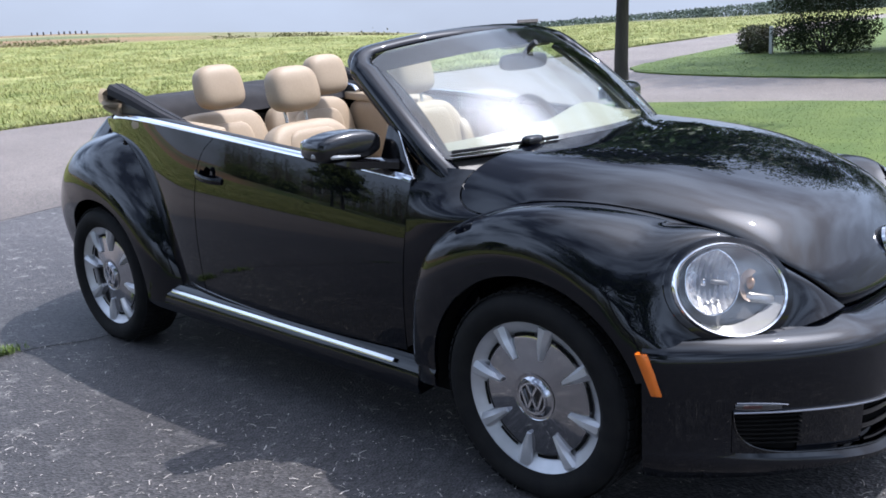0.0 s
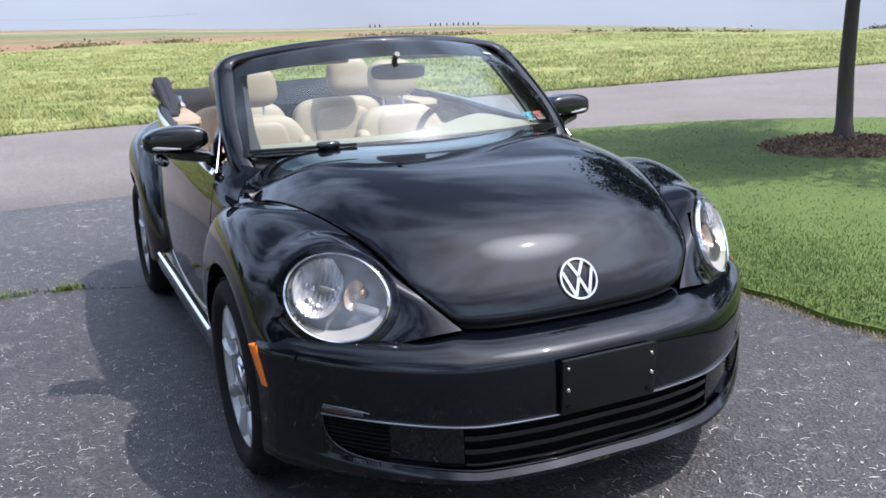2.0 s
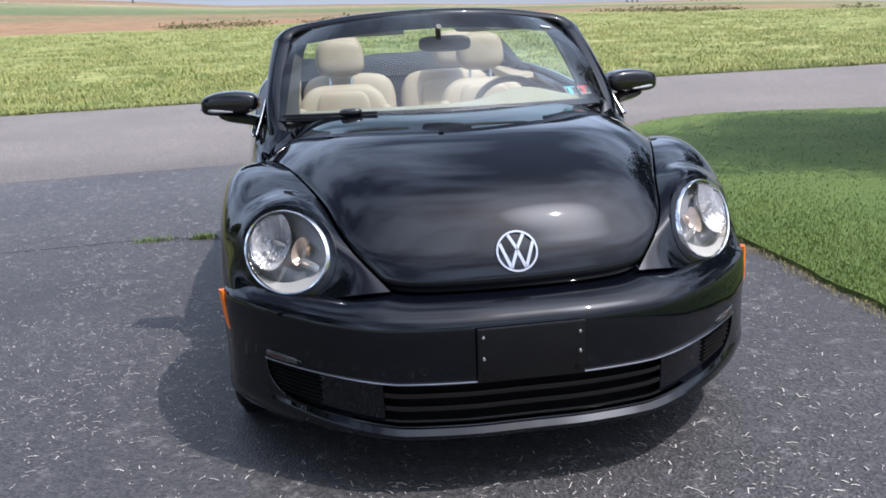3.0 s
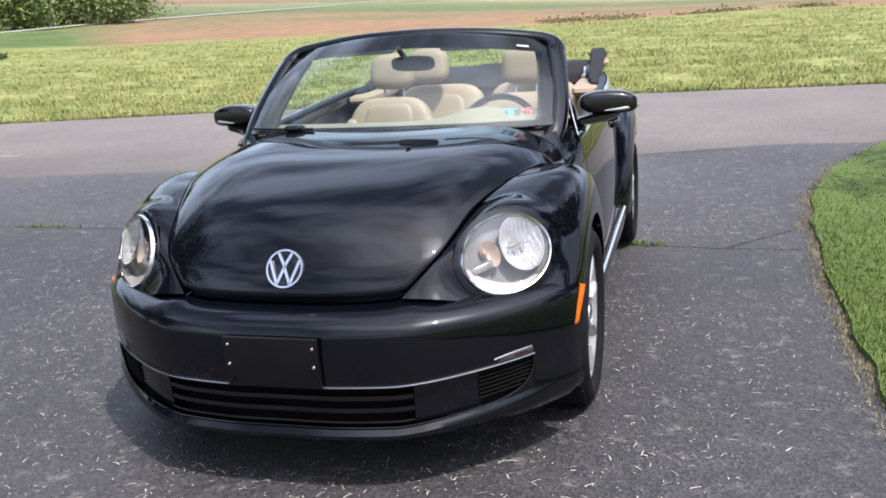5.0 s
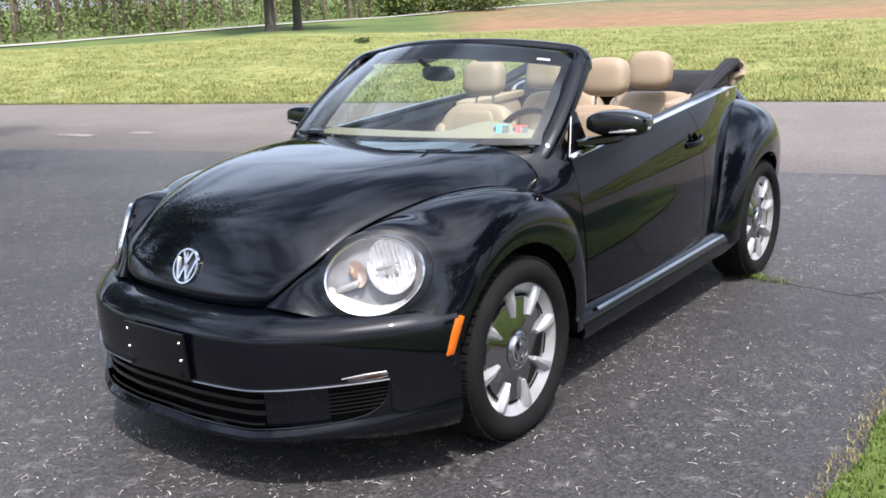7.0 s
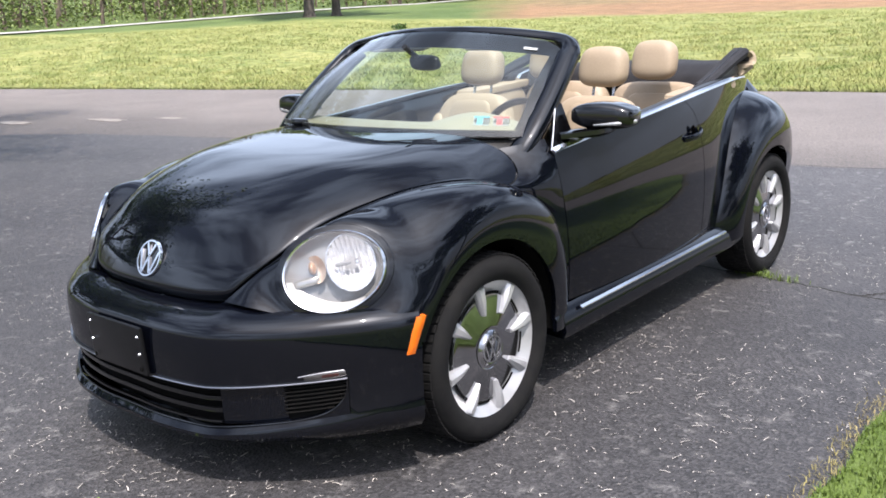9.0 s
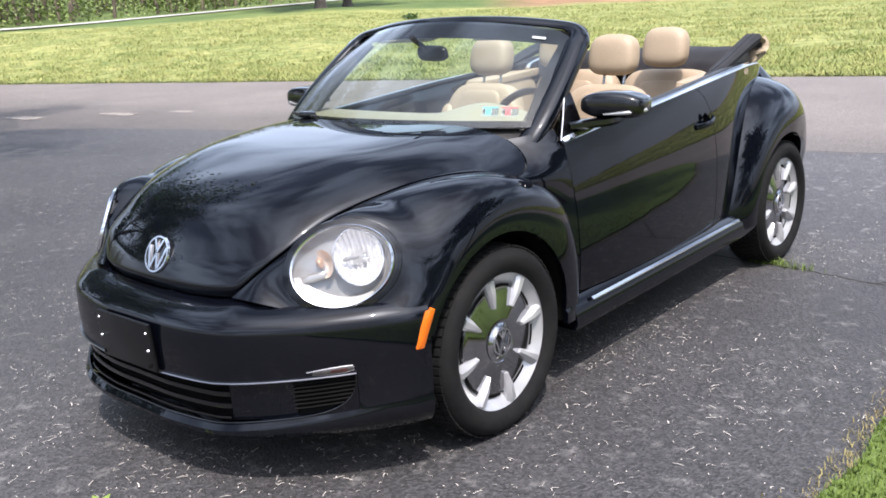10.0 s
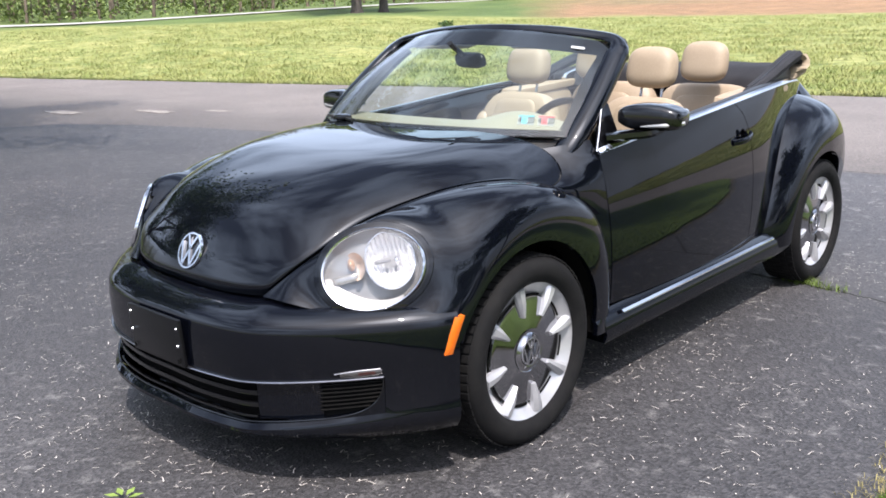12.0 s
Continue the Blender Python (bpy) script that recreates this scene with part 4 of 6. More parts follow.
    # chrome belt line, with a short kick down at the mirror
    belt = curve([(0.742, s * 0.782, 0.940), (0.70, s * 0.793, 0.951), (0.62, s * 0.797, 0.960), (0.45, s * 0.798, 0.976), (0.15, s * 0.800, 1.000), (-0.4, s * 0.790, 1.047), (-0.9, s * 0.748, 1.077), (-1.2, s * 0.693, 1.078), (-1.36, s * 0.655, 1.068)])
    part("belt_trim", sweep(belt, [(-0.010 * s, 0.011), (-0.004 * s, 0.012), (0.008 * s, -0.001), (0.009 * s, -0.006), (0.005 * s, -0.008), (-0.008 * s, -0.008)], 50), CHROME, car, "bright chrome belt-line trim")
    part("belt_seal", sweep(lambda t, q=s: Vector((0.68 - 2.0 * t, q * (belt_y(0.68 - 2.0 * t) - 0.028), ease(BELT_Z, 0.68 - 2.0 * t) + 0.004)), oval(0.02, 0.012, 8, 0.7), 40), PLASTIC, car)

    # inner side wall
    def inner_pt(u, v, q=s):
        x = 0.72 - 2.0 * u
        zb = ease(BELT_Z, x)
        z = 0.32 + (zb - 0.012 - 0.32) * v
        y = belt_y(x) - 0.05 - 0.06 * (1 - v) ** 0.5
        return Vector((x, q * y, z))
    part("door_trim", grid(inner_pt, 24, 10, 0.02, (0, 2.0 * s, 0.6), v1=0.70), LEATHER, car, "beige inner door panel")
    part("door_capping", grid(inner_pt, 24, 8, 0.02, (0, 2.0 * s, 0.6), v0=0.705, v1=1.0), GLOSS_BLACK, car, "glossy black capping of the inner door")

    # headlight
    def lamp_m(q=s):
        m = Matrix((LAMP_U, LAMP_V, LAMP_N)).transposed().to_4x4()
        m.translation = LAMP_C
        return Matrix.Diagonal((1, q, 1, 1)) @ m
    def lamp_sheet(fn, nu, nv, a0=0.0, a1=2 * math.pi):
        bm = bmesh.new()
        rows = [[bm.verts.new(lamp_m() @ Vector(fn(a0 + (a1 - a0) * i / nu, j / nv))) for j in range(nv + 1)] for i in range(nu + 1)]
        for i in range(nu):
            for j in range(nv):
                bm.faces.new((rows[i][j], rows[i + 1][j], rows[i + 1][j + 1], rows[i][j + 1]))
        bmesh.ops.remove_doubles(bm, verts=bm.verts, dist=0.0003)
        bmesh.ops.recalc_face_normals(bm, faces=bm.faces)
        return bm
    def bezel(t, v):
        k = [0.905, 0.92, 0.95, 0.975, 0.995][min(int(v * 4 + 0.5), 4)]
        h = [0.000, 0.007, 0.010, 0.006, -0.01][min(int(v * 4 + 0.5), 4)]
        a, b = LAMP_A * k * math.cos(t), LAMP_B * k * math.sin(t)
        return (a, b, sag(a, b) + h + 0.008)
    lamp = part("headlight", lamp_sheet(bezel, 64, 4), CHROME, car, "oval headlight in a thin bright bezel")
    def ring(k0, k1, lift):
        def at(t, v):
            k = k0 + (k1 - k0) * v
            return (LAMP_A * k * math.cos(t), LAMP_B * k * math.sin(t), sag(LAMP_A * k * math.cos(t), LAMP_B * k * math.sin(t)) + lift(v))
        return at
    part("bezel_gasket", lamp_sheet(ring(0.985, 1.025, lambda v: 0.008), 64, 2), GLOSS_BLACK, lamp)
    part("lamp_surround", lamp_sheet(ring(1.02, 1.12, lambda v: 0.0085 - 0.03 * max(0.0, v - 0.85)), 64, 5), PAINT, lamp)
    part("lens", lamp_sheet(ring(0.0, 0.925, lambda v: 0.015), 48, 10), LENS_GLASS, lamp, "clear curved headlight lens").visible_shadow = False
    part("lamp_bowl", lamp_sheet(lambda t, v: (LAMP_A * 0.93 * v * math.cos(t), LAMP_B * 0.93 * v * math.sin(t), -0.035 + 0.03 * v ** 6 + sag(LAMP_A * 0.93 * v * math.cos(t), LAMP_B * 0.93 * v * math.sin(t))), 40, 10), LAMP_GREY, lamp, "grey headlight housing")
    # large fluted reflector to the outside, amber chamber with its bar to the inside, white crescent below
    ox, oy, ra, rb = 0.058, 0.014, 0.074, 0.086
    def within(a, b, limit):
        rho = math.hypot(a / LAMP_A, b / LAMP_B)
        k = min(1.0, limit / max(rho, 1e-6))
        return a * k, b * k
    def bowl(t, v):
        a, b = within(ox + ra * v * math.cos(t), oy + rb * v * math.sin(t), 0.83)
        flute = 0.006 * math.cos(a * 430) * min(1, 3 * v) * (1 if b > -0.02 else 0.4)
        return (a, b, -0.040 + 0.044 * v ** 2 + flute + sag(ox, oy))
    part("reflector", lamp_sheet(bowl, 90, 14), REFLECTOR, lamp, "fluted bright headlight reflector")
    def bowl_rim(t, v):
        a, b = within(ox + ra * (1.0 + 0.05 * v) * math.cos(t), oy + rb * (1.0 + 0.05 * v) * math.sin(t), 0.835 + 0.012 * v)
        return (a, b, 0.006 + sag(ox, oy) + 0.003 * math.sin(math.pi * v))
    part("reflector_rim", lamp_sheet(bowl_rim, 60, 3), CHROME, lamp)
    def lug(a0, b0, wa, wb, lift, n=24):
        return lamp_sheet(lambda t, v: (a0 + wa * v * math.copysign(abs(math.cos(t)) ** 0.5, math.cos(t)), b0 + wb * v * math.copysign(abs(math.sin(t)) ** 0.5, math.sin(t)), lift - 0.006 * v ** 4 + sag(a0, b0)), n, 5)
    part("bulb_holder", lug(0.034, 0.016, 0.026, 0.007, 0.002), LAMP_SHADE, lamp, "grey bulb holder")
    part("bulb_shield", lug(0.076, 0.012, 0.008, 0.010, 0.0), CHROME, lamp)
    def chamber(t, v):
        return (-0.052 + 0.030 * v * math.cos(t), 0.020 + 0.044 * v * math.sin(t), -0.034 + 0.034 * v ** 2 + sag(-0.06, 0.02))
    part("indicator_chamber", lamp_sheet(chamber, 36, 8, radians(-100), radians(120)), INDICATOR_CHROME, lamp, "bright curved indicator chamber")
    part("indicator", lamp_sheet(lambda t, v: (-0.066 + 0.012 * v * math.cos(t), 0.030 + 0.020 * v * math.sin(t), -0.008 - 0.016 * v ** 2 + sag(-0.066, 0.030)), 24, 5), BULB_AMBER, lamp, "peach-coloured indicator bulb cover")
    part("indicator_bar", lug(-0.090, -0.010, 0.040, 0.013, -0.004), LAMP_PALE, lamp, "clear bar beside the indicator")
    def crescent(t, v):
        inner = 0.03 + 0.24 * max(0.0, math.sin(math.pi * (t - radians(172)) / radians(134))) ** 0.7 * (0.5 + 0.5 * math.cos(t - radians(205)))
        return (LAMP_A * (0.905 - inner * v) * math.cos(t), LAMP_B * (0.905 - inner * v) * math.sin(t), 0.006 - 0.014 * v + sag(LAMP_A * 0.85 * math.cos(t), LAMP_B * 0.85 * math.sin(t)))
    part("light_strip", lamp_sheet(crescent, 60, 3, radians(178), radians(300)), LAMP_WHITE, lamp, "white daytime light strip")
    part("side_strip", lamp_sheet(lambda t, v: (LAMP_A * (0.905 - 0.07 * v) * math.cos(t), LAMP_B * (0.905 - 0.07 * v) * math.sin(t), 0.006 - 0.012 * v + sag(LAMP_A * 0.85 * math.cos(t), LAMP_B * 0.85 * math.sin(t))), 50, 3, radians(300), radians(425)), LAMP_PALE, lamp)

    # side marker lamp on the bumper corner
    def marker(u, v, q=s):
        t = Vector((1.652, 0.892, 0.560)).lerp(Vector((1.690, 0.872, 0.442)), v)
        p = t + Vector((-0.016, 0.006, 0)) * (1 - u) + Vector((0.014, -0.008, 0)) * u
        p += Vector((0.35, 0.9, 0)) * (0.006 * math.sin(math.pi * u) * min(1, 8 * v * (1 - v) + 0.3))
        return Vector((p.x, p.y * q, p.z))
    part("side_marker", grid(marker, 6, 8, 0.02, (1.2, 0, 0.5)), AMBER, car, "orange side marker lamp")

    # small lamp at the outer end of the lower grille
    fog = part("fog_lamp", sweep(lambda t, q=s: bumper_lines[6](q * (0.560 + 0.102 * t)) + Vector((0.003, 0, 0.016 + 0.001 * t)), oval(0.006, 0.0115, 10, 0.8), 18, taper=lambda t: 0.25 + 0.75 * math.sin(math.pi * min(0.12 + 0.80 * t, 1.0)) ** 0.5), SMOKED, car, "slim smoked lamp above the lower grille")
    part("lamp_core", sweep(lambda t, q=s: bumper_lines[6](q * (0.605 + 0.042 * t)) + Vector((0.0075, 0, 0.0165)), oval(0.003, 0.006, 8, 0.8), 8), RED_LENS, fog, "dark red lamp core")
    part("lamp_rim", sweep(lambda t, q=s: bumper_lines[6](q * (0.548 + 0.112 * t)) + Vector((0.006, 0, 0.020 + 0.007 * math.sin(math.pi * min(t, 0.75) / 1.5))), oval(0.0022, 0.0018, 6), 16), STRIP_GREY, fog, "thin pale rim")

    # mirror
    def mirror_bend(p):
        k = (p.y + 0.125) / 0.25
        top = ease([(0, 0.80), (0.2, 0.96), (0.45, 1.05), (0.65, 1.0), (0.85, 0.84), (1.0, 0.62)], k)
        low = ease([(0, 0.5), (0.3, 0.85), (1, 0.9)], k)
        return (p.x * (0.75 + 0.3 * k) - 0.03 * k + 0.012, p.y * s, p.z * (top if p.z > 0 else low))
    shell = part("door_mirror", cushion((0.15, 0.25, 0.105), 0.5, 28, 18, pose(0.533, s * 0.8795, 1.054, 0, 0, s * 8), mirror_bend), GLOSS_BLACK, car, "gloss black door mirror")
    part("mirror_glass", cushion((0.012, 0.20, 0.066), 0.4, 16, 8, pose(0.450, s * 0.884, 1.054, 0, 0, s * 8)), MIRROR_GLASS, shell)
    part("mirror_base", sweep(curve([(0.655, s * 0.745, 0.988), (0.60, s * 0.80, 0.994), (0.562, s * 0.86, 1.000), (0.545, s * 0.90, 1.006), (0.535, s * 0.935, 1.014)]), [(-0.05, -0.014), (-0.03, -0.021), (0.03, -0.021), (0.05, -0.010), (0.05, 0.008), (0.03, 0.014), (-0.03, 0.014), (-0.05, 0.008)], 18, taper=lambda t: 1.0 - 0.75 * t ** 5), GLOSS_BLACK, shell)
    part("indicator_strip", sweep(curve([(0.604, s * 0.872, 1.026), (0.589, s * 0.925, 1.030), (0.566, s * 0.968, 1.034), (0.515, s * 1.001, 1.038)]), oval(0.012, 0.008, 8, 0.7), 16, taper=lambda t: 0.35 + 0.65 * min(1, 2 * t)), LAMP_PALE, shell, "clear indicator strip")
    # triangular plate between pillar, belt and mirror, with a bright edge
    def sail_pt(u, v, q=s):
        lo = Vector((0.748, 0.770, 0.945)).lerp(Vector((0.585, 0.776, 0.968)), u)
        hi = Vector((0.628, 0.716, 1.110)).lerp(Vector((0.590, 0.720, 1.105)), u)
        p = lo.lerp(hi, v)
        return Vector((p.x, q * (p.y + 0.006 * math.sin(math.pi * u) * (1 - v)), p.z))
    sail = part("mirror_sail", grid(sail_pt, 6, 8, 0.012, (0.6, 0.3 * s, 1.0)), GLOSS_BLACK, car)
    part("sail_trim", sweep(curve([(0.748, s * 0.776, 0.942), (0.692, s * 0.749, 1.014), (0.632, s * 0.720, 1.106), (0.555, s * 0.694, 1.175)]), oval(0.0028, 0.0028, 8), 12), SATIN, sail, "thin bright edge along the pillar")

# windshield: base and top edges of the glass
def glass_point(u, v):
    b = Vector((0.81 + 0.22 * (1 - u * u), 0.665 * u, 1.005 + 0.012 * (1 - u * u)))
    t = Vector((0.395 + 0.165 * (1 - u * u), 0.585 * u, 1.318 + 0.058 * (1 - u * u)))
    p = b.lerp(t, v)
    bow = 0.025 * math.sin(math.pi * v)
    return p + Vector((0.6, 0, 0.8)) * bow


def band(u0, u1, v0, v1, nu, nv):
    return grid(lambda a, c: glass_point(u0 + (u1 - u0) * a, v0 + (v1 - v0) * c) + Vector((-0.003, 0, -0.004)), nu, nv, 0.0, (0, 0, 1.0))


windshield = part("windshield", grid(glass_point, 44, 26, 0.0, (0, 0, 1.0), u0=-1.05, u1=1.05, v0=-0.02, v1=1.05), GLASS, car, "clear curved windshield")
windshield.visible_shadow = False
part("frit", band(-1.05, 1.05, 0.85, 1.05, 44, 5), FRIT, windshield, "black band along the glass")
part("frit", band(-1.05, 1.05, -0.02, 0.045, 44, 3), FRIT, windshield)
for s in (1, -1):
    part("frit", band(s * 0.985, s * 1.05, 0.0, 1.05, 4, 24), FRIT, windshield)


FRAME = [(0.93, 0.635, 0.835), (0.872, 0.666, 0.905), (0.80, 0.697, 0.982), (0.70, 0.700, 1.075), (0.58, 0.684, 1.175), (0.47, 0.664, 1.262), (0.405, 0.643, 1.312), (0.378, 0.598, 1.344), (0.385, 0.51, 1.361), (0.430, 0.34, 1.382), (0.470, 0.17, 1.392), (0.485, 0.0, 1.395)]
FRAME_ALL = FRAME + [(x, -y, z) for x, y, z in reversed(FRAME[:-1])]
frame_curve = curve(FRAME_ALL)


def frame_bm():
    """Pillars and header: a rounded section that stays square to the glass."""
    n, bm, rings = 96, bmesh.new(), []
    prof = [(-0.036, -0.048), (-0.041, -0.022), (-0.034, -0.002), (-0.016, 0.009), (0.010, 0.011), (0.032, 0.007), (0.044, 0.000), (0.046, -0.008), (0.0, -0.026)]
    for i in range(n + 1):
        p = frame_curve(i / n)
        t = (frame_curve(min(i / n + 0.004, 1)) - frame_curve(max(i / n - 0.004, 0))).normalized()
        out = Vector((0.62, 0, 0.78))
        out = (out - t * out.dot(t) + Vector((0, 0.35 * math.copysign(1, p.y) * min(1, abs(p.y) / 0.6) * (1 if p.z < 1.3 else 0.4), 0))).normalized()
        out = (out - t * out.dot(t)).normalized()
        w = out.cross(t).normalized()
        slim = 1.0 - 0.46 * min(max((p.z - 1.30) / 0.05, 0), 1)
        rings.append([bm.verts.new(p + w * (a * slim if a > 0 else a * (0.35 + 0.65 * slim)) + out * (h * (0.4 + 0.6 * slim))) for a, h in prof])
    m = len(prof)
    for i in range(n):
        for j in range(m):
            bm.faces.new((rings[i][j], rings[i][(j + 1) % m], rings[i + 1][(j + 1) % m], rings[i + 1][j]))
    bm.faces.new(rings[0])
    bm.faces.new(list(reversed(rings[-1])))
    bmesh.ops.recalc_face_normals(bm, faces=bm.faces)
    return bm


part("windshield_frame", frame_bm(), PAINT, car, "glossy black windshield frame", sharp=60)
for s in (1, -1):
    part("pillar_trim", sweep(curve([(x - 0.035, s * (y - 0.055), z - 0.012) for x, y, z in FRAME[2:7]]), [(-0.05, -0.008), (0.05, -0.014), (0.05, 0.004), (0.0, 0.016), (-0.05, 0.008)], 20, up=(0.62, 0, 0.78)), PILLAR_GREY, car, "grey inner pillar trim")
part("header_seal", sweep(curve([(x - 0.055, y * 0.985, z - 0.008) for x, y, z in FRAME_ALL[4:-4]]), oval(0.022, 0.018, 8), 60), PLASTIC, car)
part("cowl_panel", grid(lambda u, v: hood_point(u, 0.995).lerp(glass_point(u, 0.02) + Vector((-0.01, 0, -0.02)), v) + Vector((0, 0, -0.012)), 40, 4, 0.0, (0.8, 0, 0.5), u0=-0.98, u1=0.98), PLASTIC, car)
for y0, y1 in ((-0.66, -0.30),):
    def on_glass(y, v, lift):
        return glass_point(y / 0.665, v) + Vector((0.6, 0, 0.8)) * lift
    wiper = part("wiper", sweep(lambda t, a=y0, b=y1: on_glass(a + (b - a) * t, 0.008, 0.012), oval(0.004, 0.006, 8, 0.7), 20), PLASTIC, car, "black windshield wiper")
    part("wiper_hub", cushion((0.05, 0.09, 0.03), 0.6, 12, 8, Matrix.Translation(on_glass(-0.40, 0.012, 0.016))), GLOSS_BLACK, wiper)


def glass_frame(y, v, lift):
    """A frame on the glass: x to the left side, y up the glass, z outward."""
    c = glass_point(y / 0.665, v)
    tx = (glass_point((y + 0.03) / 0.665, v) - glass_point((y - 0.03) / 0.665, v)).normalized()
    ty = (glass_point(y / 0.665, v + 0.05) - glass_point(y / 0.665, v - 0.05)).normalized()
    n = tx.cross(ty).normalized()
    m = Matrix((tx, n.cross(tx), n)).transposed().to_4x4()
    m.translation = c + n * lift
    return m


def sticker(y, v, w, h, color, word_a, word_b):
    m = glass_frame(y, v, -0.006)
    base = part("sticker", block((w, h, 0.0015)), STICKER_WHITE, windshield, "small square inspection sticker")
    base.matrix_basis = m
    part("sticker_panel", block((w * 0.34, h * 0.66, 0.0012), pose(-0.10 * w, -h * 0.06, 0.0016)), color, base)
    part("sticker_rim", block((w * 0.98, h * 0.14, 0.0012), pose(0, h * 0.42, 0.0016)), color, base)
    for word, dx in ((word_a, -0.37), (word_b, 0.31)):
        fc = bpy.data.curves.new("lettering", "FONT")
        fc.body, fc.size, fc.align_x, fc.align_y, fc.offset = word, h * 0.95, "CENTER", "CENTER", 0.0009
        tmp = bpy.data.objects.new("lettering", fc)
        me = bpy.data.meshes.new_from_object(tmp)
        bpy.data.objects.remove(tmp)
        me.materials.append(INK)
        ob = new("lettering", me)
        ob.parent = base
        ob.matrix_basis = pose(dx * w, -h * 0.06, 0.0034) @ Matrix.Diagonal((0.66, 1, 1, 1))


sticker(0.528, 0.125, 0.062, 0.044, STICKER_BLUE, "4", "20")
sticker(0.596, 0.125, 0.062, 0.044, STICKER_RED, "4", "20")
tag = part("sticker", block((0.055, 0.016, 0.0012)), STICKER_WHITE, windshield)
tag.matrix_basis = glass_frame(0.57, 0.90, 0.003)


# ---- rear body, floor and cabin ----
def tail_point(u, v):
    """u: -1 to 1 round the tail from side to side, v from the bumper's foot to the deck."""
    a = abs(u) * math.pi / 2
    z = ease([(0, 0.24), (0.3, 0.45), (0.6, 0.72), (0.8, 0.92), (1.0, 1.05)], v)
    reach = ease([(0, 0.60), (0.25, 0.66), (0.5, 0.64), (0.75, 0.50), (0.9, 0.36), (1.0, 0.24)], v)
    half = ease([(0, 0.70), (0.5, 0.72), (0.8, 0.67), (1.0, 0.60)], v)
    return Vector((-1.48 - reach * math.cos(a) ** 0.7, math.copysign(half * math.sin(a) ** 0.8, u), z))


part("tail", grid(tail_point, 48, 26, 0.02, (-1.4, 0, 0.6), u0=-1, u1=1), PAINT, car, "rounded black tail and trunk lid")
part("rear_deck", grid(lambda u, v: Vector((-1.30 - 0.44 * v, (0.64 - 0.04 * v) * u * (1 - 0.25 * v * v * abs(u)), 1.05 + 0.012 * math.cos(u * 1.4) - 0.012 * v)), 30, 8, 0.01, (-1.4, 0, 0.6), u0=-1, u1=1), PAINT, car)
part("floor_pan", block((3.3, 1.50, 0.06), pose(-0.15, 0, 0.235), 0.01), MATT_DARK, car)
part("carpet", block((2.1, 1.36, 0.03), pose(-0.25, 0, 0.285), 0.005), CARPET, car)
part("engine_bay", block((0.9, 1.0, 0.42), pose(1.32, 0, 0.42), 0.05), MATT_DARK, car)
part("firewall", block((0.05, 1.36, 0.62), pose(0.80, 0, 0.62), 0.01), MATT_DARK, car)
part("rear_bulkhead", block((0.06, 1.26, 0.72), pose(-1.20, 0, 0.65), 0.02), CARPET, car)
for s in (1, -1):
    for ax in (AXLE_F, AXLE_R):
        def liner(u, v, a=ax, q=s):
            ph = radians(-4 + 190 * u)
            return Vector((a + 0.40 * math.cos(ph), q * (0.52 + (0.34 if a > 0 else 0.24) * v), HUB_Z + 0.40 * math.sin(ph)))
        part("wheel_liner", grid(liner, 24, 4, 0.0, (ax, 0.7 * s, 3.0)), MATT_DARK, car)
        part("liner_wall", block((0.8, 0.02, 0.62), pose(ax, s * 0.52, 0.52)), MATT_DARK, car)

# dashboard
def dash_pt(u, v):
    y = 0.66 * u
    hump = 0.055 * math.exp(-((y - 0.36) / 0.17) ** 2)
    x = ease([(0, 0.985), (0.5, 0.66), (0.75, 0.56), (0.85, 0.53), (1.0, 0.56)], v) - 0.235 * u * u * max(0.0, 1 - 1.5 * v)
    z = ease([(0, 1.008), (0.5, 1.012), (0.72, 0.985), (0.85, 0.90), (1.0, 0.58)], v) + hump * math.sin(math.pi * min(v / 0.85, 1)) ** 2
    return Vector((x, y, z))


part("dashboard", grid(dash_pt, 40, 24, 0.0, (0.8, 0, 0.6), u0=-1, u1=1), DASH_BEIGE, car, "pale beige dashboard")
part("dash_vent", block((0.04, 0.12, 0.004), pose(0.86, 0.0, 0.991)), PLASTIC, car)
steer = part("steering_wheel", sweep(lambda t: Vector((0, 0.183 * math.cos(2 * math.pi * t), 0.183 * math.sin(2 * math.pi * t))), oval(0.015, 0.017, 10), 40, (1, 0, 0), True), PLASTIC, car, "dark steering wheel")
steer.matrix_basis = pose(0.42, 0.37, 0.915, 0, -24, 0)
part("steering_hub", cushion((0.05, 0.16, 0.13), 0.6, 16, 10), PLASTIC, steer)
for a in (0, 180, 270):
    part("steering_spoke", sweep(lambda t, q=a: Vector((0, math.cos(radians(q)) * (0.05 + 0.13 * t), math.sin(radians(q)) * (0.05 + 0.13 * t))), oval(0.02, 0.008, 8), 4, (1, 0, 0)), PLASTIC, steer)
inner_mirror = part("rear_view_mirror", cushion((0.035, 0.225, 0.066), 0.55, 20, 12, pose(0.600, 0.035, 1.262, 0, 12, -17)), PLASTIC, car, "dark rear-view mirror")
part("mirror_stem", sweep(curve([(0.62, 0.01, 1.285), (0.66, 0.0, 1.315), (0.69, 0.0, 1.335)]), oval(0.012, 0.012, 8), 8), PLASTIC, inner_mirror)
for s in (1, -1):
    part("sun_visor", cushion((0.12, 0.36, 0.016), 0.35, 16, 8, pose(0.385, s * 0.29, 1.322, 0, 14, 0)), DASH_BEIGE, car, "beige sun visor")
part("centre_console", cushion((0.95, 0.20, 0.30), 0.35, 16, 10, pose(0.1, 0, 0.42)), PLASTIC, car)


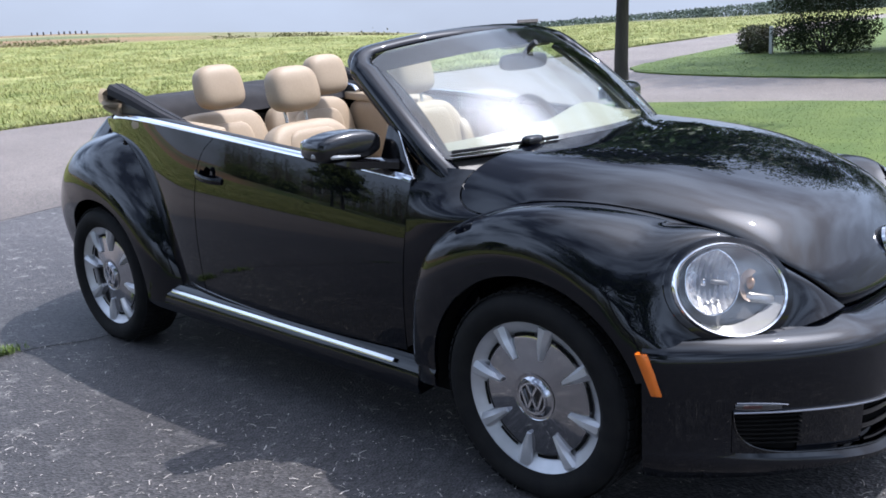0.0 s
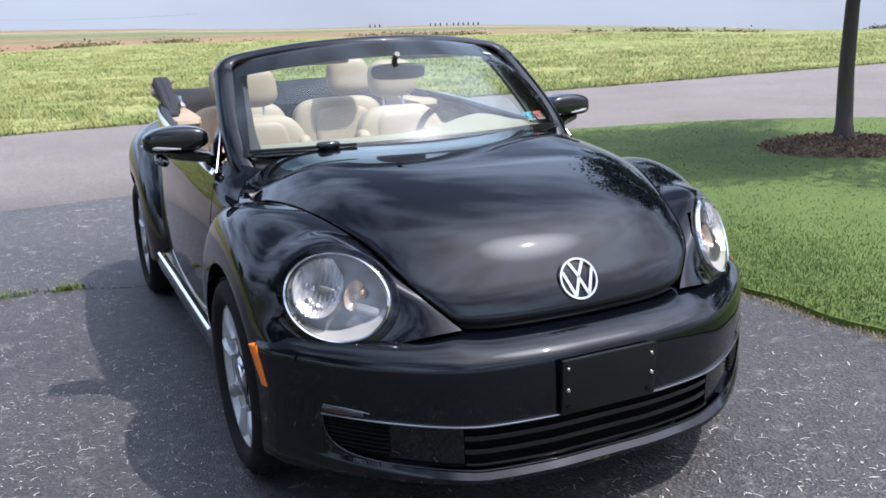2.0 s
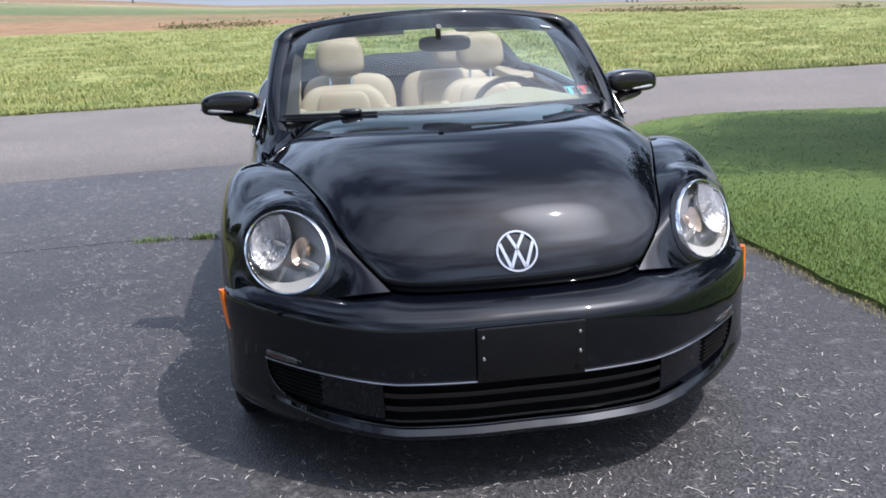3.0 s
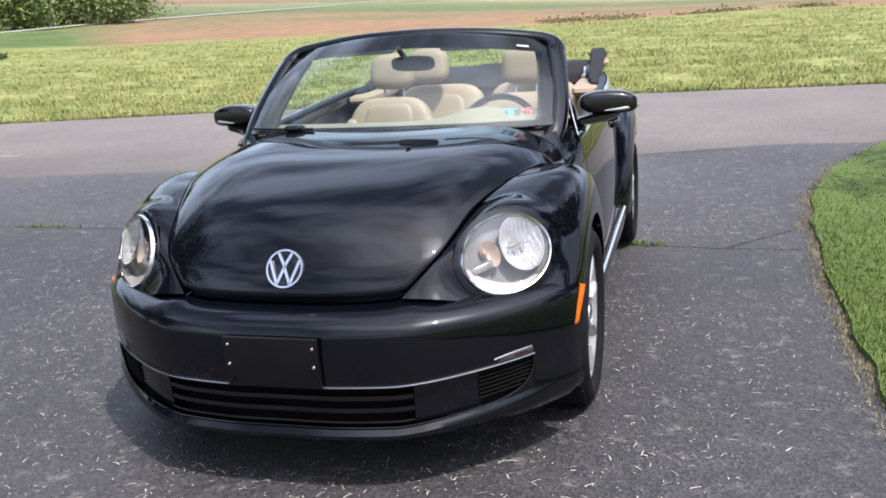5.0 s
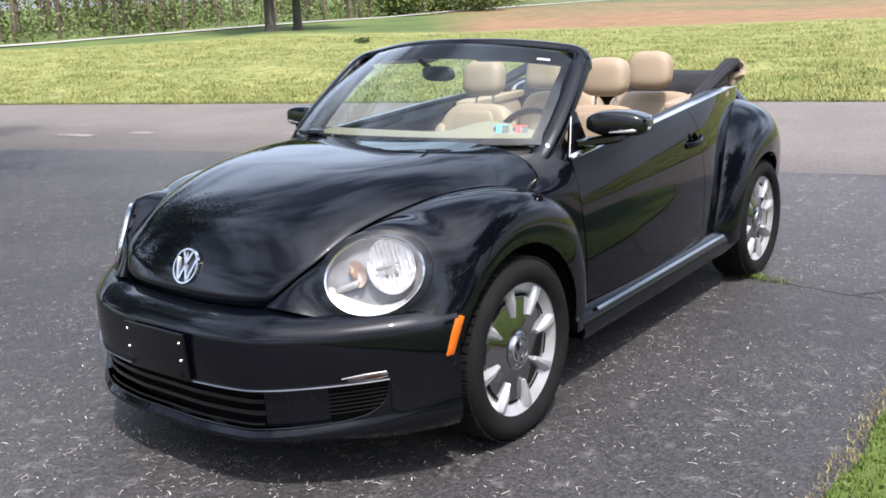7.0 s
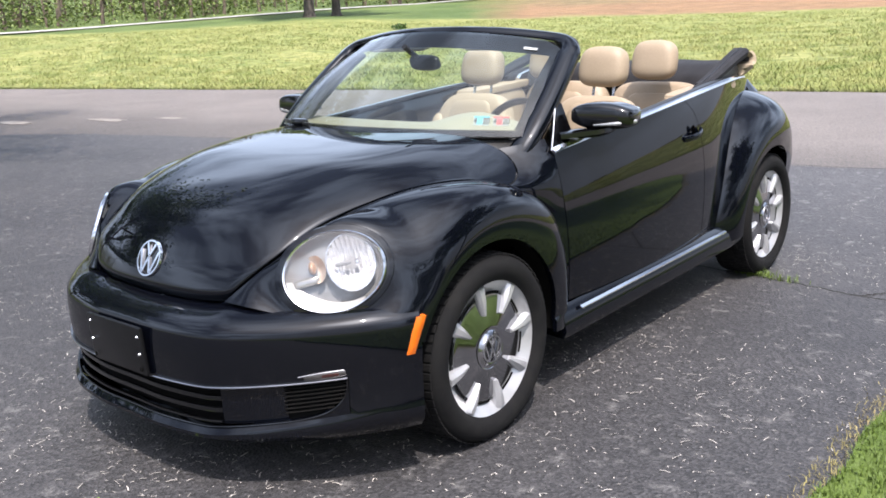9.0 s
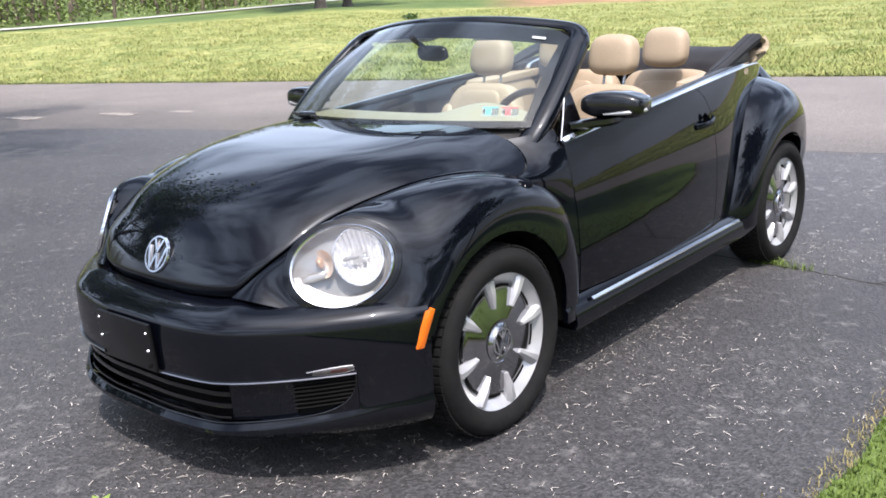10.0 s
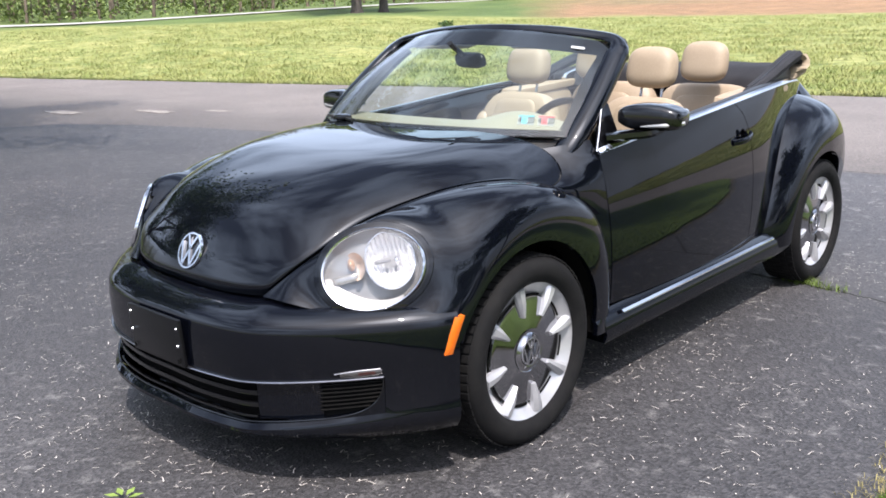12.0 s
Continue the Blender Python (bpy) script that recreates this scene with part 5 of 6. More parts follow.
def front_seat(y):
    def back_bend(p):
        k = p.z / 0.62 + 0.5
        return (p.x + 0.035 * (abs(p.y) / 0.26) ** 3 * (1 - 0.5 * k), p.y * (1.0 - 0.18 * k ** 3), p.z)
    back = part("front_seat", cushion((0.15, 0.52, 0.61), 0.46, 28, 18, pose(-0.242, y, 0.750, 0, -13, 0), back_bend), LEATHER, car, "beige leatherette front seat")
    def insert_bend(p):
        return (p.x, p.y * (1 - 0.10 * (p.z / 0.5 + 0.5)), p.z)
    part("seat_insert", cushion((0.06, 0.31, 0.50), 0.35, 20, 12, pose(-0.190, y, 0.775, 0, -13, 0), insert_bend), LEATHER, back)
    part("seat_cushion", cushion((0.54, 0.53, 0.17), 0.42, 24, 12, pose(0.02, y, 0.43, 0, -6, 0)), LEATHER, back)
    for q in (-1, 1):
        part("side_bolster", cushion((0.13, 0.09, 0.46), 0.55, 16, 12, pose(-0.195, y + q * 0.215, 0.72, 0, -13, 0)), LEATHER, back)
        part("headrest_post", sweep(lambda t, a=q: Vector((-0.325 - 0.02 * t, y + a * 0.055, 1.03 + 0.09 * t)), oval(0.007, 0.007, 8), 3, (1, 0, 0)), SATIN, back, "bright headrest post")
    def head_bend(p):
        return (p.x - 0.018 * (p.z / 0.2), p.y * (1.0 - 0.10 * (p.z / 0.2)), p.z)
    part("headrest", cushion((0.125, 0.25, 0.195), 0.63, 28, 18, pose(-0.338, y, 1.186, 0, -6, 0), head_bend), LEATHER, back, "padded beige headrest")


front_seat(0.37)
front_seat(-0.37)
part("rear_bench", cushion((0.50, 1.16, 0.18), 0.4, 28, 12, pose(-0.78, 0, 0.44, 0, -5, 0)), LEATHER, car, "beige rear bench")
for s in (1, -1):
    back = part("rear_seat", cushion((0.15, 0.56, 0.60), 0.42, 26, 16, pose(-1.01, s * 0.295, 0.765, 0, -14, 0)), LEATHER, car, "beige leatherette rear seat back")
    part("headrest", cushion((0.12, 0.25, 0.21), 0.62, 28, 18, pose(-0.935, s * 0.335, 1.185, 0, -8, 0), lambda p: (p.x - 0.015 * (p.z / 0.2), p.y * (1.0 - 0.10 * (p.z / 0.2)), p.z)), LEATHER, back, "tall padded beige headrest")
    part("seat_insert", cushion((0.05, 0.34, 0.46), 0.35, 18, 10, pose(-0.945, s * 0.30, 0.78, 0, -14, 0)), LEATHER, back)
    part("side_shelf", cushion((0.62, 0.16, 0.05), 0.4, 16, 8, pose(-0.82, s * 0.655, 1.035, 0, 3, 0)), LEATHER, car)
    part("side_armrest", cushion((0.5, 0.10, 0.34), 0.4, 16, 10, pose(-0.82, s * 0.63, 0.86)), LEATHER, car)

# folded soft top
def fold(u, v):
    """Across and from the front edge over to the back edge of the stacked fabric."""
    y = 0.625 * u
    x = ease([(0, -1.06), (0.25, -1.09), (0.5, -1.20), (0.75, -1.36), (1.0, -1.45)], v)
    z = ease([(0, 1.035), (0.25, 1.105), (0.5, 1.150), (0.75, 1.155), (1.0, 1.06)], v)
    return Vector((x - 0.05 * (1 - u * u), y, z + 0.006 * math.sin(9 * v + 3 * u) + 0.006 * noise.noise((u * 6, v * 5, 2))))


top = part("soft_top", grid(fold, 50, 24, 0.02, (-1.25, 0, 0.9), u0=-1, u1=1), FABRIC, car, "folded black fabric soft top")
for s in (1, -1):
    arm = curve([(-0.735, s * 0.688, 1.068), (-0.90, s * 0.682, 1.108), (-1.10, s * 0.672, 1.165), (-1.295, s * 0.660, 1.212)])
    part("top_arm", sweep(arm, [(-0.042, -0.028), (0.032, -0.028), (0.042, 0.0), (0.029, 0.015), (-0.032, 0.016), (-0.043, 0.002)], 20, taper=lambda t: 0.75 + 0.35 * t), FABRIC, top, "black fabric-covered top rail")
    part("top_arm_seam", sweep(lambda t, c=arm: c(t) + Vector((0, 0, 0.0175 * (0.75 + 0.35 * t))), oval(0.003, 0.003, 6), 20), PLASTIC, top)
    part("lining_fold", sweep(curve([(-1.300, s * 0.650, 1.205), (-1.36, s * 0.650, 1.180), (-1.375, s * 0.655, 1.145), (-1.325, s * 0.66, 1.125), (-1.35, s * 0.665, 1.09)]), oval(0.06, 0.011, 8, 0.7), 20, up=(1, 0, 1)), LINING, top, "tan lining peeking from the fold")
    part("lining_flap", cushion((0.045, 0.09, 0.03), 0.5, 12, 8, pose(-1.352, s * 0.645, 1.172, 0, 30, 0)), FABRIC, top)
    part("hinge_cover", cushion((0.30, 0.075, 0.045), 0.5, 16, 10, pose(-0.79, s * 0.70, 1.062, 0, 5, s * 4)), FABRIC, top)
    part("hinge_box", cushion((0.40, 0.08, 0.09), 0.5, 16, 10, pose(-1.12, s * 0.635, 1.09, 0, 6, s * 6)), PLASTIC, top)
    part("wind_rail", sweep(curve([(-0.98, s * 0.60, 1.075), (-1.02, s * 0.61, 1.10), (-1.10, s * 0.60, 1.12)]), oval(0.014, 0.010, 8), 8), SATIN, top)


# ---- wheels ----
def build_wheel(ax, s):
    """A black tyre on a silver rim with a polished disc and eight raised wedges; outward is local +y times s."""
    m4 = pose(ax, s * (0.782 if ax > 0 else 0.766), HUB_Z + 0.004)
    T, R = TYRE_R, RIM_R
    prof = [(R - 0.012, -0.10), (R + 0.004, -0.104), (R + 0.04, -0.112), (T - 0.022, -0.106), (T - 0.006, -0.088), (T, -0.055), (T, 0.055), (T - 0.006, 0.086), (T - 0.020, 0.103), (R + 0.045, 0.112), (R + 0.016, 0.108), (R + 0.003, 0.098), (R - 0.008, 0.088)]
    rim = part("wheel", lathe([(0.10, -0.02), (0.16, 0.0), (R - 0.03, 0.03), (R - 0.022, 0.066), (R - 0.008, 0.082), (R + 0.0, 0.090), (R + 0.003, 0.086), (R - 0.004, 0.05), (R - 0.012, -0.10)], 96, s), WHEEL_SILVER, car, "silver wheel with a polished disc and eight wedge-shaped ridges")
    rim.matrix_basis = m4
    tyre = part("tyre", lathe(prof, 96, s), RUBBER, rim, "black road tyre")
    def block_ring(y0, y1, n, depth, slant):
        verts, faces = [], []
        for i in range(n):
            a = 2 * math.pi * i / n
            w = 2 * math.pi / n * 0.40
            b = len(verts)
            for (rr, k) in ((T - 0.002, 1.0), (T + depth, 0.86)):
                for (yy, sl) in ((y0, 0), (y1, slant)):
                    for da in (-w * k, w * k):
                        verts.append((rr * math.cos(a + da + sl), yy * s, rr * math.sin(a + da + sl)))
            faces += [(b + 4, b + 5, b + 7, b + 6), (b, b + 1, b + 5, b + 4), (b + 2, b + 3, b + 7, b + 6), (b, b + 2, b + 6, b + 4), (b + 1, b + 3, b + 7, b + 5)]
        return poly(verts, faces)
    part("tread", joined(block_ring(0.058, 0.088, 66, 0.003, 0.012), block_ring(0.022, 0.050, 66, 0.0055, -0.012), block_ring(-0.016, 0.016, 60, 0.0055, 0.012), block_ring(-0.052, -0.022, 66, 0.0055, 0.012), block_ring(-0.088, -0.058, 66, 0.003, -0.012)), RUBBER, tyre)
    part("sidewall_rib", lathe([(T - 0.032, 0.1045), (T - 0.030, 0.1075), (T - 0.027, 0.1065), (T - 0.025, 0.1035)], 72, s), RUBBER, tyre)
    part("brake_drum", lathe([(0.0, -0.03), (0.15, -0.03), (0.15, -0.07), (0.0, -0.07)], 40, s), MATT_DARK, rim)
    part("wheel_disc", lathe([(0.050, 0.070), (0.070, 0.0765), (0.082, 0.073), (0.175, 0.069), (0.188, 0.066), (0.190, 0.058)], 80, s), DISC_METAL, rim, "polished grey wheel disc")
    part("hub_dish", lathe([(0.049, 0.074), (0.050, 0.083), (0.054, 0.084), (0.058, 0.079), (0.066, 0.073), (0.074, 0.077)], 48, s), DISC_METAL, rim)
    part("rim_ring", lathe([(0.192, 0.050), (0.205, 0.062), (R - 0.022, 0.074), (R - 0.006, 0.086)], 96, s), WHEEL_SILVER, rim)
    def wedge():
        # ridge that widens to the rim, in local x (sideways), y (out), z (radius)
        rows = []
        for k in range(9):
            t = k / 8
            r = 0.128 + t * (R - 0.014 - 0.128)
            w = 0.009 + 0.019 * t
            h = 0.084 + 0.008 * min(t / 0.5, 1.0) - 0.006 * max(0.0, t - 0.6)
            rows.append([(-w, 0.066, r), (-w * 0.92, h - 0.012, r), (-w * 0.25, h, r), (w * 0.55, h - 0.002, r), (w * 0.95, h - 0.014, r), (w, 0.066, r)])
        verts = [v for row in rows for v in row]
        faces = []
        for k in range(8):
            for j in range(5):
                a = k * 6 + j
                faces.append((a, a + 1, a + 7, a + 6))
        faces.append(tuple(range(6)))
        faces.append(tuple(range(48, 54)))
        return poly(verts, faces)
    base = wedge()
    mesh = bpy.data.meshes.new("wheel_wedge")
    bmesh.ops.recalc_face_normals(base, faces=base.faces)
    base.to_mesh(mesh)
    base.free()
    mesh.polygons.foreach_set("use_smooth", [True] * len(mesh.polygons))
    mesh.set_sharp_from_angle(angle=radians(28))
    mesh.materials.append(WHEEL_SILVER)
    slot = bpy.data.meshes.new("wheel_slot")
    sb = lathe([(0.190, 0.0655), (0.2005, 0.0665)], 96, 1)
    bmesh.ops.delete(sb, geom=[f for f in sb.faces if abs(math.atan2(f.calc_center_median().x, f.calc_center_median().z)) > 0.17], context="FACES")
    sb.to_mesh(slot)
    sb.free()
    slot.materials.append(MATT_DARK)
    for k in range(8):
        ob = new("wheel_wedge", mesh)
        ob.parent = rim
        ob.matrix_basis = pose(0, 0, 0, 0, 45 * k + 12, 0) @ Matrix.Diagonal((s, s, 1, 1))
        gap = new("wheel_slot", slot)
        gap.parent = rim
        gap.matrix_basis = pose(0, 0, 0, 0, 45 * k + 34.5, 0) @ Matrix.Diagonal((1, s, 1, 1))
    cap = emblem("hub_cap", 0.050, rim, pose(0, 0.0785 * s, 0, 0, 0, 0 if s > 0 else 180), SATIN)
    return rim


for axle in (AXLE_F, AXLE_R):
    for s in (1, -1):
        build_wheel(axle, s)


# ---- trees, shrubs and far things ----
def tube(points, radii, n=8):
    """Verts and faces of a tapered limb through points."""
    verts, faces = [], []
    for i, (p, r) in enumerate(zip(points, radii)):
        a = points[max(i - 1, 0)]
        b = points[min(i + 1, len(points) - 1)]
        t = (Vector(b) - Vector(a)).normalized()
        sx = t.cross(Vector((0.31, 0.95, 0.1))).normalized()
        sy = t.cross(sx)
        for k in range(n):
            ang = 2 * math.pi * k / n
            verts.append(tuple(Vector(p) + (sx * math.cos(ang) + sy * math.sin(ang)) * r))
    for i in range(len(points) - 1):
        for k in range(n):
            faces.append((i * n + k, i * n + (k + 1) % n, (i + 1) * n + (k + 1) % n, (i + 1) * n + k))
    return verts, faces


def merge(lists):
    verts, faces = [], []
    for v, f in lists:
        b = len(verts)
        verts += v
        faces += [tuple(i + b for i in q) for q in f]
    return verts, faces


def leaf(rng, p, size, droop=0.3):
    """A leaf folded along its midrib."""
    d = Vector((rng.gauss(0, 1), rng.gauss(0, 1), rng.gauss(-droop, 0.6))).normalized()
    w = d.cross(Vector((rng.gauss(0, 1), rng.gauss(0, 1), rng.gauss(0, 1)))).normalized()
    n = d.cross(w)
    l = size * rng.uniform(0.7, 1.3)
    p = Vector(p)
    return [tuple(p), tuple(p + d * l * 0.5 + w * l * 0.33 + n * l * 0.08), tuple(p + d * l), tuple(p + d * l * 0.5 - w * l * 0.33 + n * l * 0.08)], [(0, 1, 2), (0, 2, 3)]


def raw_part(name, vf, mat, parent, smooth=False):
    me = bpy.data.meshes.new(name)
    me.from_pydata(vf[0], [], vf[1])
    me.materials.append(mat)
    if smooth:
        me.polygons.foreach_set("use_smooth", [True] * len(me.polygons))
    ob = new(name, me)
    ob.parent = parent
    return ob


def build_tree(seed, base, height, trunk_r, first, crown_r, leaves, leaf_size, label, lean=(0, 0), leaf_mat=None, droop=1.0, clusters=110, low=0.0):
    rng = random.Random(seed)
    root = thing("tree", label, "tree")
    root.location = base
    limbs = []
    pts = [(lean[0] * t ** 3 + 0.03 * math.sin(5 * t + seed), lean[1] * t ** 3 + 0.03 * math.cos(4 * t + seed), height * 0.8 * t) for t in (0, 0.04, 0.15, 0.3, 0.45, 0.6, 0.8, 1.0)]
    rad = [trunk_r * k for k in (1.5, 1.08, 0.98, 0.86, 0.72, 0.55, 0.3, 0.08)]
    trunk = raw_part("trunk", tube(pts, rad, 14), BARK, root, True)
    tips = []
    count = 17
    for i in range(count):
        k = i / (count - 1)
        z0 = first + (height * 0.72 - first) * k
        f = (z0 / (height * 0.8)) ** 3
        sx, sy = lean[0] * f, lean[1] * f
        a = i * 2.4 + rng.uniform(-0.4, 0.4)
        reach = crown_r * math.sin(math.pi * (0.28 + 0.62 * k)) * rng.uniform(0.8, 1.1)
        rise = reach * (0.25 + 0.6 * k) * rng.uniform(0.7, 1.2)
        mid = (sx + 0.5 * reach * math.cos(a), sy + 0.5 * reach * math.sin(a), z0 + 0.6 * rise)
        tip = (sx + reach * math.cos(a + 0.2), sy + reach * math.sin(a + 0.2), z0 + rise - droop * 0.25 * reach * (1 - k))
        r0 = trunk_r * (0.42 - 0.2 * k)
        limbs.append(tube([(sx, sy, z0), mid, tip], [r0, r0 * 0.6, r0 * 0.15], 7))
        for j in range(7):
            t = 0.35 + 0.65 * j / 6
            b = Vector(mid).lerp(Vector(tip), (t - 0.35) / 0.65) if t > 0.35 else Vector(mid)
            d = Vector((rng.gauss(0, 1), rng.gauss(0, 1), rng.gauss(0.1, 0.5))).normalized() * crown_r * rng.uniform(0.18, 0.42)
            e = b + d - Vector((0, 0, droop * 0.10 * crown_r * (1.2 - k)))
            e.z = max(e.z, low)
            limbs.append(tube([tuple(b), tuple(b.lerp(e, 0.5) + Vector((0, 0, 0.05))), tuple(e)], [r0 * 0.3, r0 * 0.18, r0 * 0.05], 5))
            tips += [b.lerp(e, 0.45), e, e]
    raw_part("branch_work", merge(limbs), BARK, root, True)
    vf = []
    per = max(1, leaves // len(tips))
    for tp in tips:
        for _ in range(per):
            q = Vector((rng.gauss(0, 1), rng.gauss(0, 1), rng.gauss(0, 0.7))) * crown_r * 0.095
            p = tp + q
            p.z = max(p.z, low)
            vf.append(leaf(rng, tuple(p), leaf_size))
    raw_part("crown", merge(vf), leaf_mat or LEAF, root)
    return root


def build_shrub(seed, base, size, label, mat, leaves=3000, leaf_size=0.07, trim=0.75):
    """A dense shrub: stems and leaf sprays over an uneven body."""
    rng = random.Random(seed)
    root = thing("shrub", label, "shrub")
    root.location = base
    stems = []
    for i in range(9):
        a = rng.uniform(0, 6.28)
        e = (size[0] * 0.36 * math.cos(a), size[1] * 0.36 * math.sin(a), size[2] * rng.uniform(0.5, 0.85))
        stems.append(tube([(0.06 * math.cos(a), 0.06 * math.sin(a), 0), (e[0] * 0.6, e[1] * 0.6, e[2] * 0.5), e], [0.03, 0.02, 0.006], 5))
    raw_part("woody_base", merge(stems), BARK, root, True)
    vf = []
    for _ in range(leaves):
        d = Vector((rng.gauss(0, 1), rng.gauss(0, 1), rng.gauss(0, 1))).normalized()
        sg = [math.copysign(abs(c) ** trim, c) for c in d]
        bumpy = 1 + 0.12 * noise.noise((d.x * 3 + seed, d.y * 3, d.z * 3))
        k = (rng.random() ** 0.35) * bumpy * 0.52
        p = (sg[0] * size[0] * k, sg[1] * size[1] * k, max(0.04, size[2] * 0.5 + sg[2] * size[2] * k))
        vf.append(leaf(rng, p, leaf_size, 0.0))
    raw_part("foliage", merge(vf), mat, root)
    return root


build_tree(3, (-2.76, 6.36, 0.10), 5.7, 0.080, 2.2, 2.15, 19000, 0.125, "young slender tree in a ring of bark mulch", (1.3, 0.15), low=2.0)
build_tree(8, (2.7, -12.4, 0.03), 10.0, 0.18, 2.7, 5.2, 54000, 0.135, "broad leafy shade tree beside the driveway", (0.1, -0.2), low=3.2)
build_tree(21, (-1.6, 18.8, 0.03), 9.5, 0.2, 2.4, 4.6, 30000, 0.14, "broad leafy tree shading the lawn", (-0.2, 0.1), low=1.75)

# mulch ring at the young tree
def build_mulch():
    rng = random.Random(5)
    root = thing("mulch_ring", "low ring of brown bark mulch round the tree", "mulch", "structure")
    bm = grid(lambda u, v: Vector((-2.72 + (0.78 * v) * math.cos(2 * math.pi * u), 6.25 + (0.78 * v) * math.sin(2 * math.pi * u), 0.03 + 0.10 * (1 - v ** 2) + 0.012 * noise.noise((u * 20, v * 8, 0)))), 40, 10, 0.0, (-2.7, 6.25, -1))
    part("mound", bm, MULCH, root)
    vf = []
    for _ in range(2600):
        a, r = rng.uniform(0, 6.283), 0.80 * math.sqrt(rng.random())
        vf.append(leaf(rng, (-2.72 + r * math.cos(a), 6.25 + r * math.sin(a), 0.045 + 0.10 * (1 - (r / 0.78) ** 2)), 0.045, 0.0))
    raw_part("chip_layer", merge(vf), MULCH, root)


build_mulch()
build_shrub(31, (-6.95, 19.6, 0.03), (0.85, 0.85, 0.68), "small rounded brown-green shrub on the lawn", material("bronze_shrub", (0.062, 0.062, 0.022), 0.6, color2=(0.043, 0.05, 0.019), scale=3, by_island=0.5), 3500, 0.06)
build_shrub(32, (-5.2, 19.4, 0.03), (2.3, 1.6, 1.75), "large dark clipped evergreen shrub", LEAF_DARK, 17000, 0.055, 0.6)
build_shrub(33, (-3.2, 20.8, 0.03), (1.8, 1.8, 2.0), "pale leafy shrub behind the hedge", LEAF_SPRING, 4000, 0.1, 0.9)
build_shrub(34, (-2.4, 19.2, 0.03), (1.2, 1.2, 0.9), "low dark evergreen shrub", LEAF_DARK, 3000, 0.07, 0.7)
post = thing("marker_post", "short white painted post beside the shrub", "post")
post.location = (-6.42, 19.25, 0.03)
part("post_body", block((0.08, 0.08, 0.62), pose(0, 0, 0.31), 0.006), WHITE_POST, post)
part("post_cap", lathe([(0.0, 0.04), (0.06, 0.01), (0.06, 0.0)], 4), WHITE_POST, post).matrix_basis = pose(0, 0, 0.62, 90, 0, 0)

# two bare-legged trees, shrubs and the wood beyond the hay field
for k, (az, r) in enumerate(((226.3, 65.5), (224.7, 67.0))):
    x, y = polar(r, az)
    build_tree(40 + k, (x, y, land(x, y) - 0.1), 13, 0.36 - 0.06 * k, 4.5, 4.2, 5000, 0.5, "tall spring-green tree at the edge of the field", (0.2, 0.1), LEAF_SPRING)
for k, (az, r, w, h) in enumerate(((214.1, 96, 7.0, 4.6), (218.8, 92, 4.5, 4.0), (216.6, 101, 5.0, 4.0))):
    x, y = polar(r, az)
    build_shrub(50 + k, (x, y, land(x, y) - 0.1), (w, w, h), "wild green shrub beside the gravel track", LEAF_SPRING, 1800, 0.42, 1.0)
for k, (az, r) in enumerate(((220.3, 48.5),)):
    x, y = polar(r, az)
    build_shrub(60 + k, (x, y, land(x, y) - 0.05), (0.5, 1.0, 0.32), "tuft of taller weeds in the mown field", LEAF, 170, 0.15, 1.0)


def build_wood():
    """Many thin trunks and a loose spring-green understorey."""
    rng = random.Random(77)
    trunks, leaves = [], []
    pr = [(196, 175), (200, 150), (203, 130), (211, 106), (220, 85), (228, 75), (239, 66), (248, 62), (262, 60)]
    for i in range(430):
        az = rng.uniform(217.5, 285) if i % 6 else rng.uniform(212, 220)
        r = table(pr, az) + 4 + 38 * rng.random() ** 1.3
        x, y = polar(r, az)
        z = land(x, y) - 0.2
        h = rng.uniform(7, 14)
        rad = rng.choice((0.06, 0.08, 0.1, 0.13, 0.18))
        lx, ly = rng.uniform(-0.7, 0.7), rng.uniform(-0.7, 0.7)
        trunks.append(tube([(x, y, z), (x + lx * 0.4, y + ly * 0.4, z + h * 0.45), (x + lx, y + ly, z + h)], [rad * 1.2, rad * 0.8, rad * 0.2], 5))
        for _ in range(4):
            a, zz = rng.uniform(0, 6.28), z + h * rng.uniform(0.15, 0.8)
            ln = rng.uniform(1.0, 2.8)
            trunks.append(tube([(x + lx * 0.4, y + ly * 0.4, zz), (x + ln * math.cos(a), y + ln * math.sin(a), zz + ln * 0.6)], [rad * 0.35, rad * 0.08], 4))
        for _ in range(105):
            q = (x + rng.gauss(0, 1.5), y + rng.gauss(0, 1.5), z + rng.uniform(0.2, 1.0) * h + rng.gauss(0, 0.5))
            leaves.append(leaf(rng, q, 0.30, 0.1))
        for _ in range(100):
            q = (x + rng.gauss(0, 1.7), y + rng.gauss(0, 1.7), z + abs(rng.gauss(0, 1.4)) + 0.1)
            leaves.append(leaf(rng, q, 0.28, -0.2))
    v, f = merge(trunks)
    stuff("wood_trunks", v, f, BARE_TWIG, "thin grey-brown trunks of a spring wood", "woods")
    v, f = merge(leaves)
    stuff("wood_foliage", v, f, LEAF_SPRING, "fresh yellow-green leaves of a spring wood", "woods")


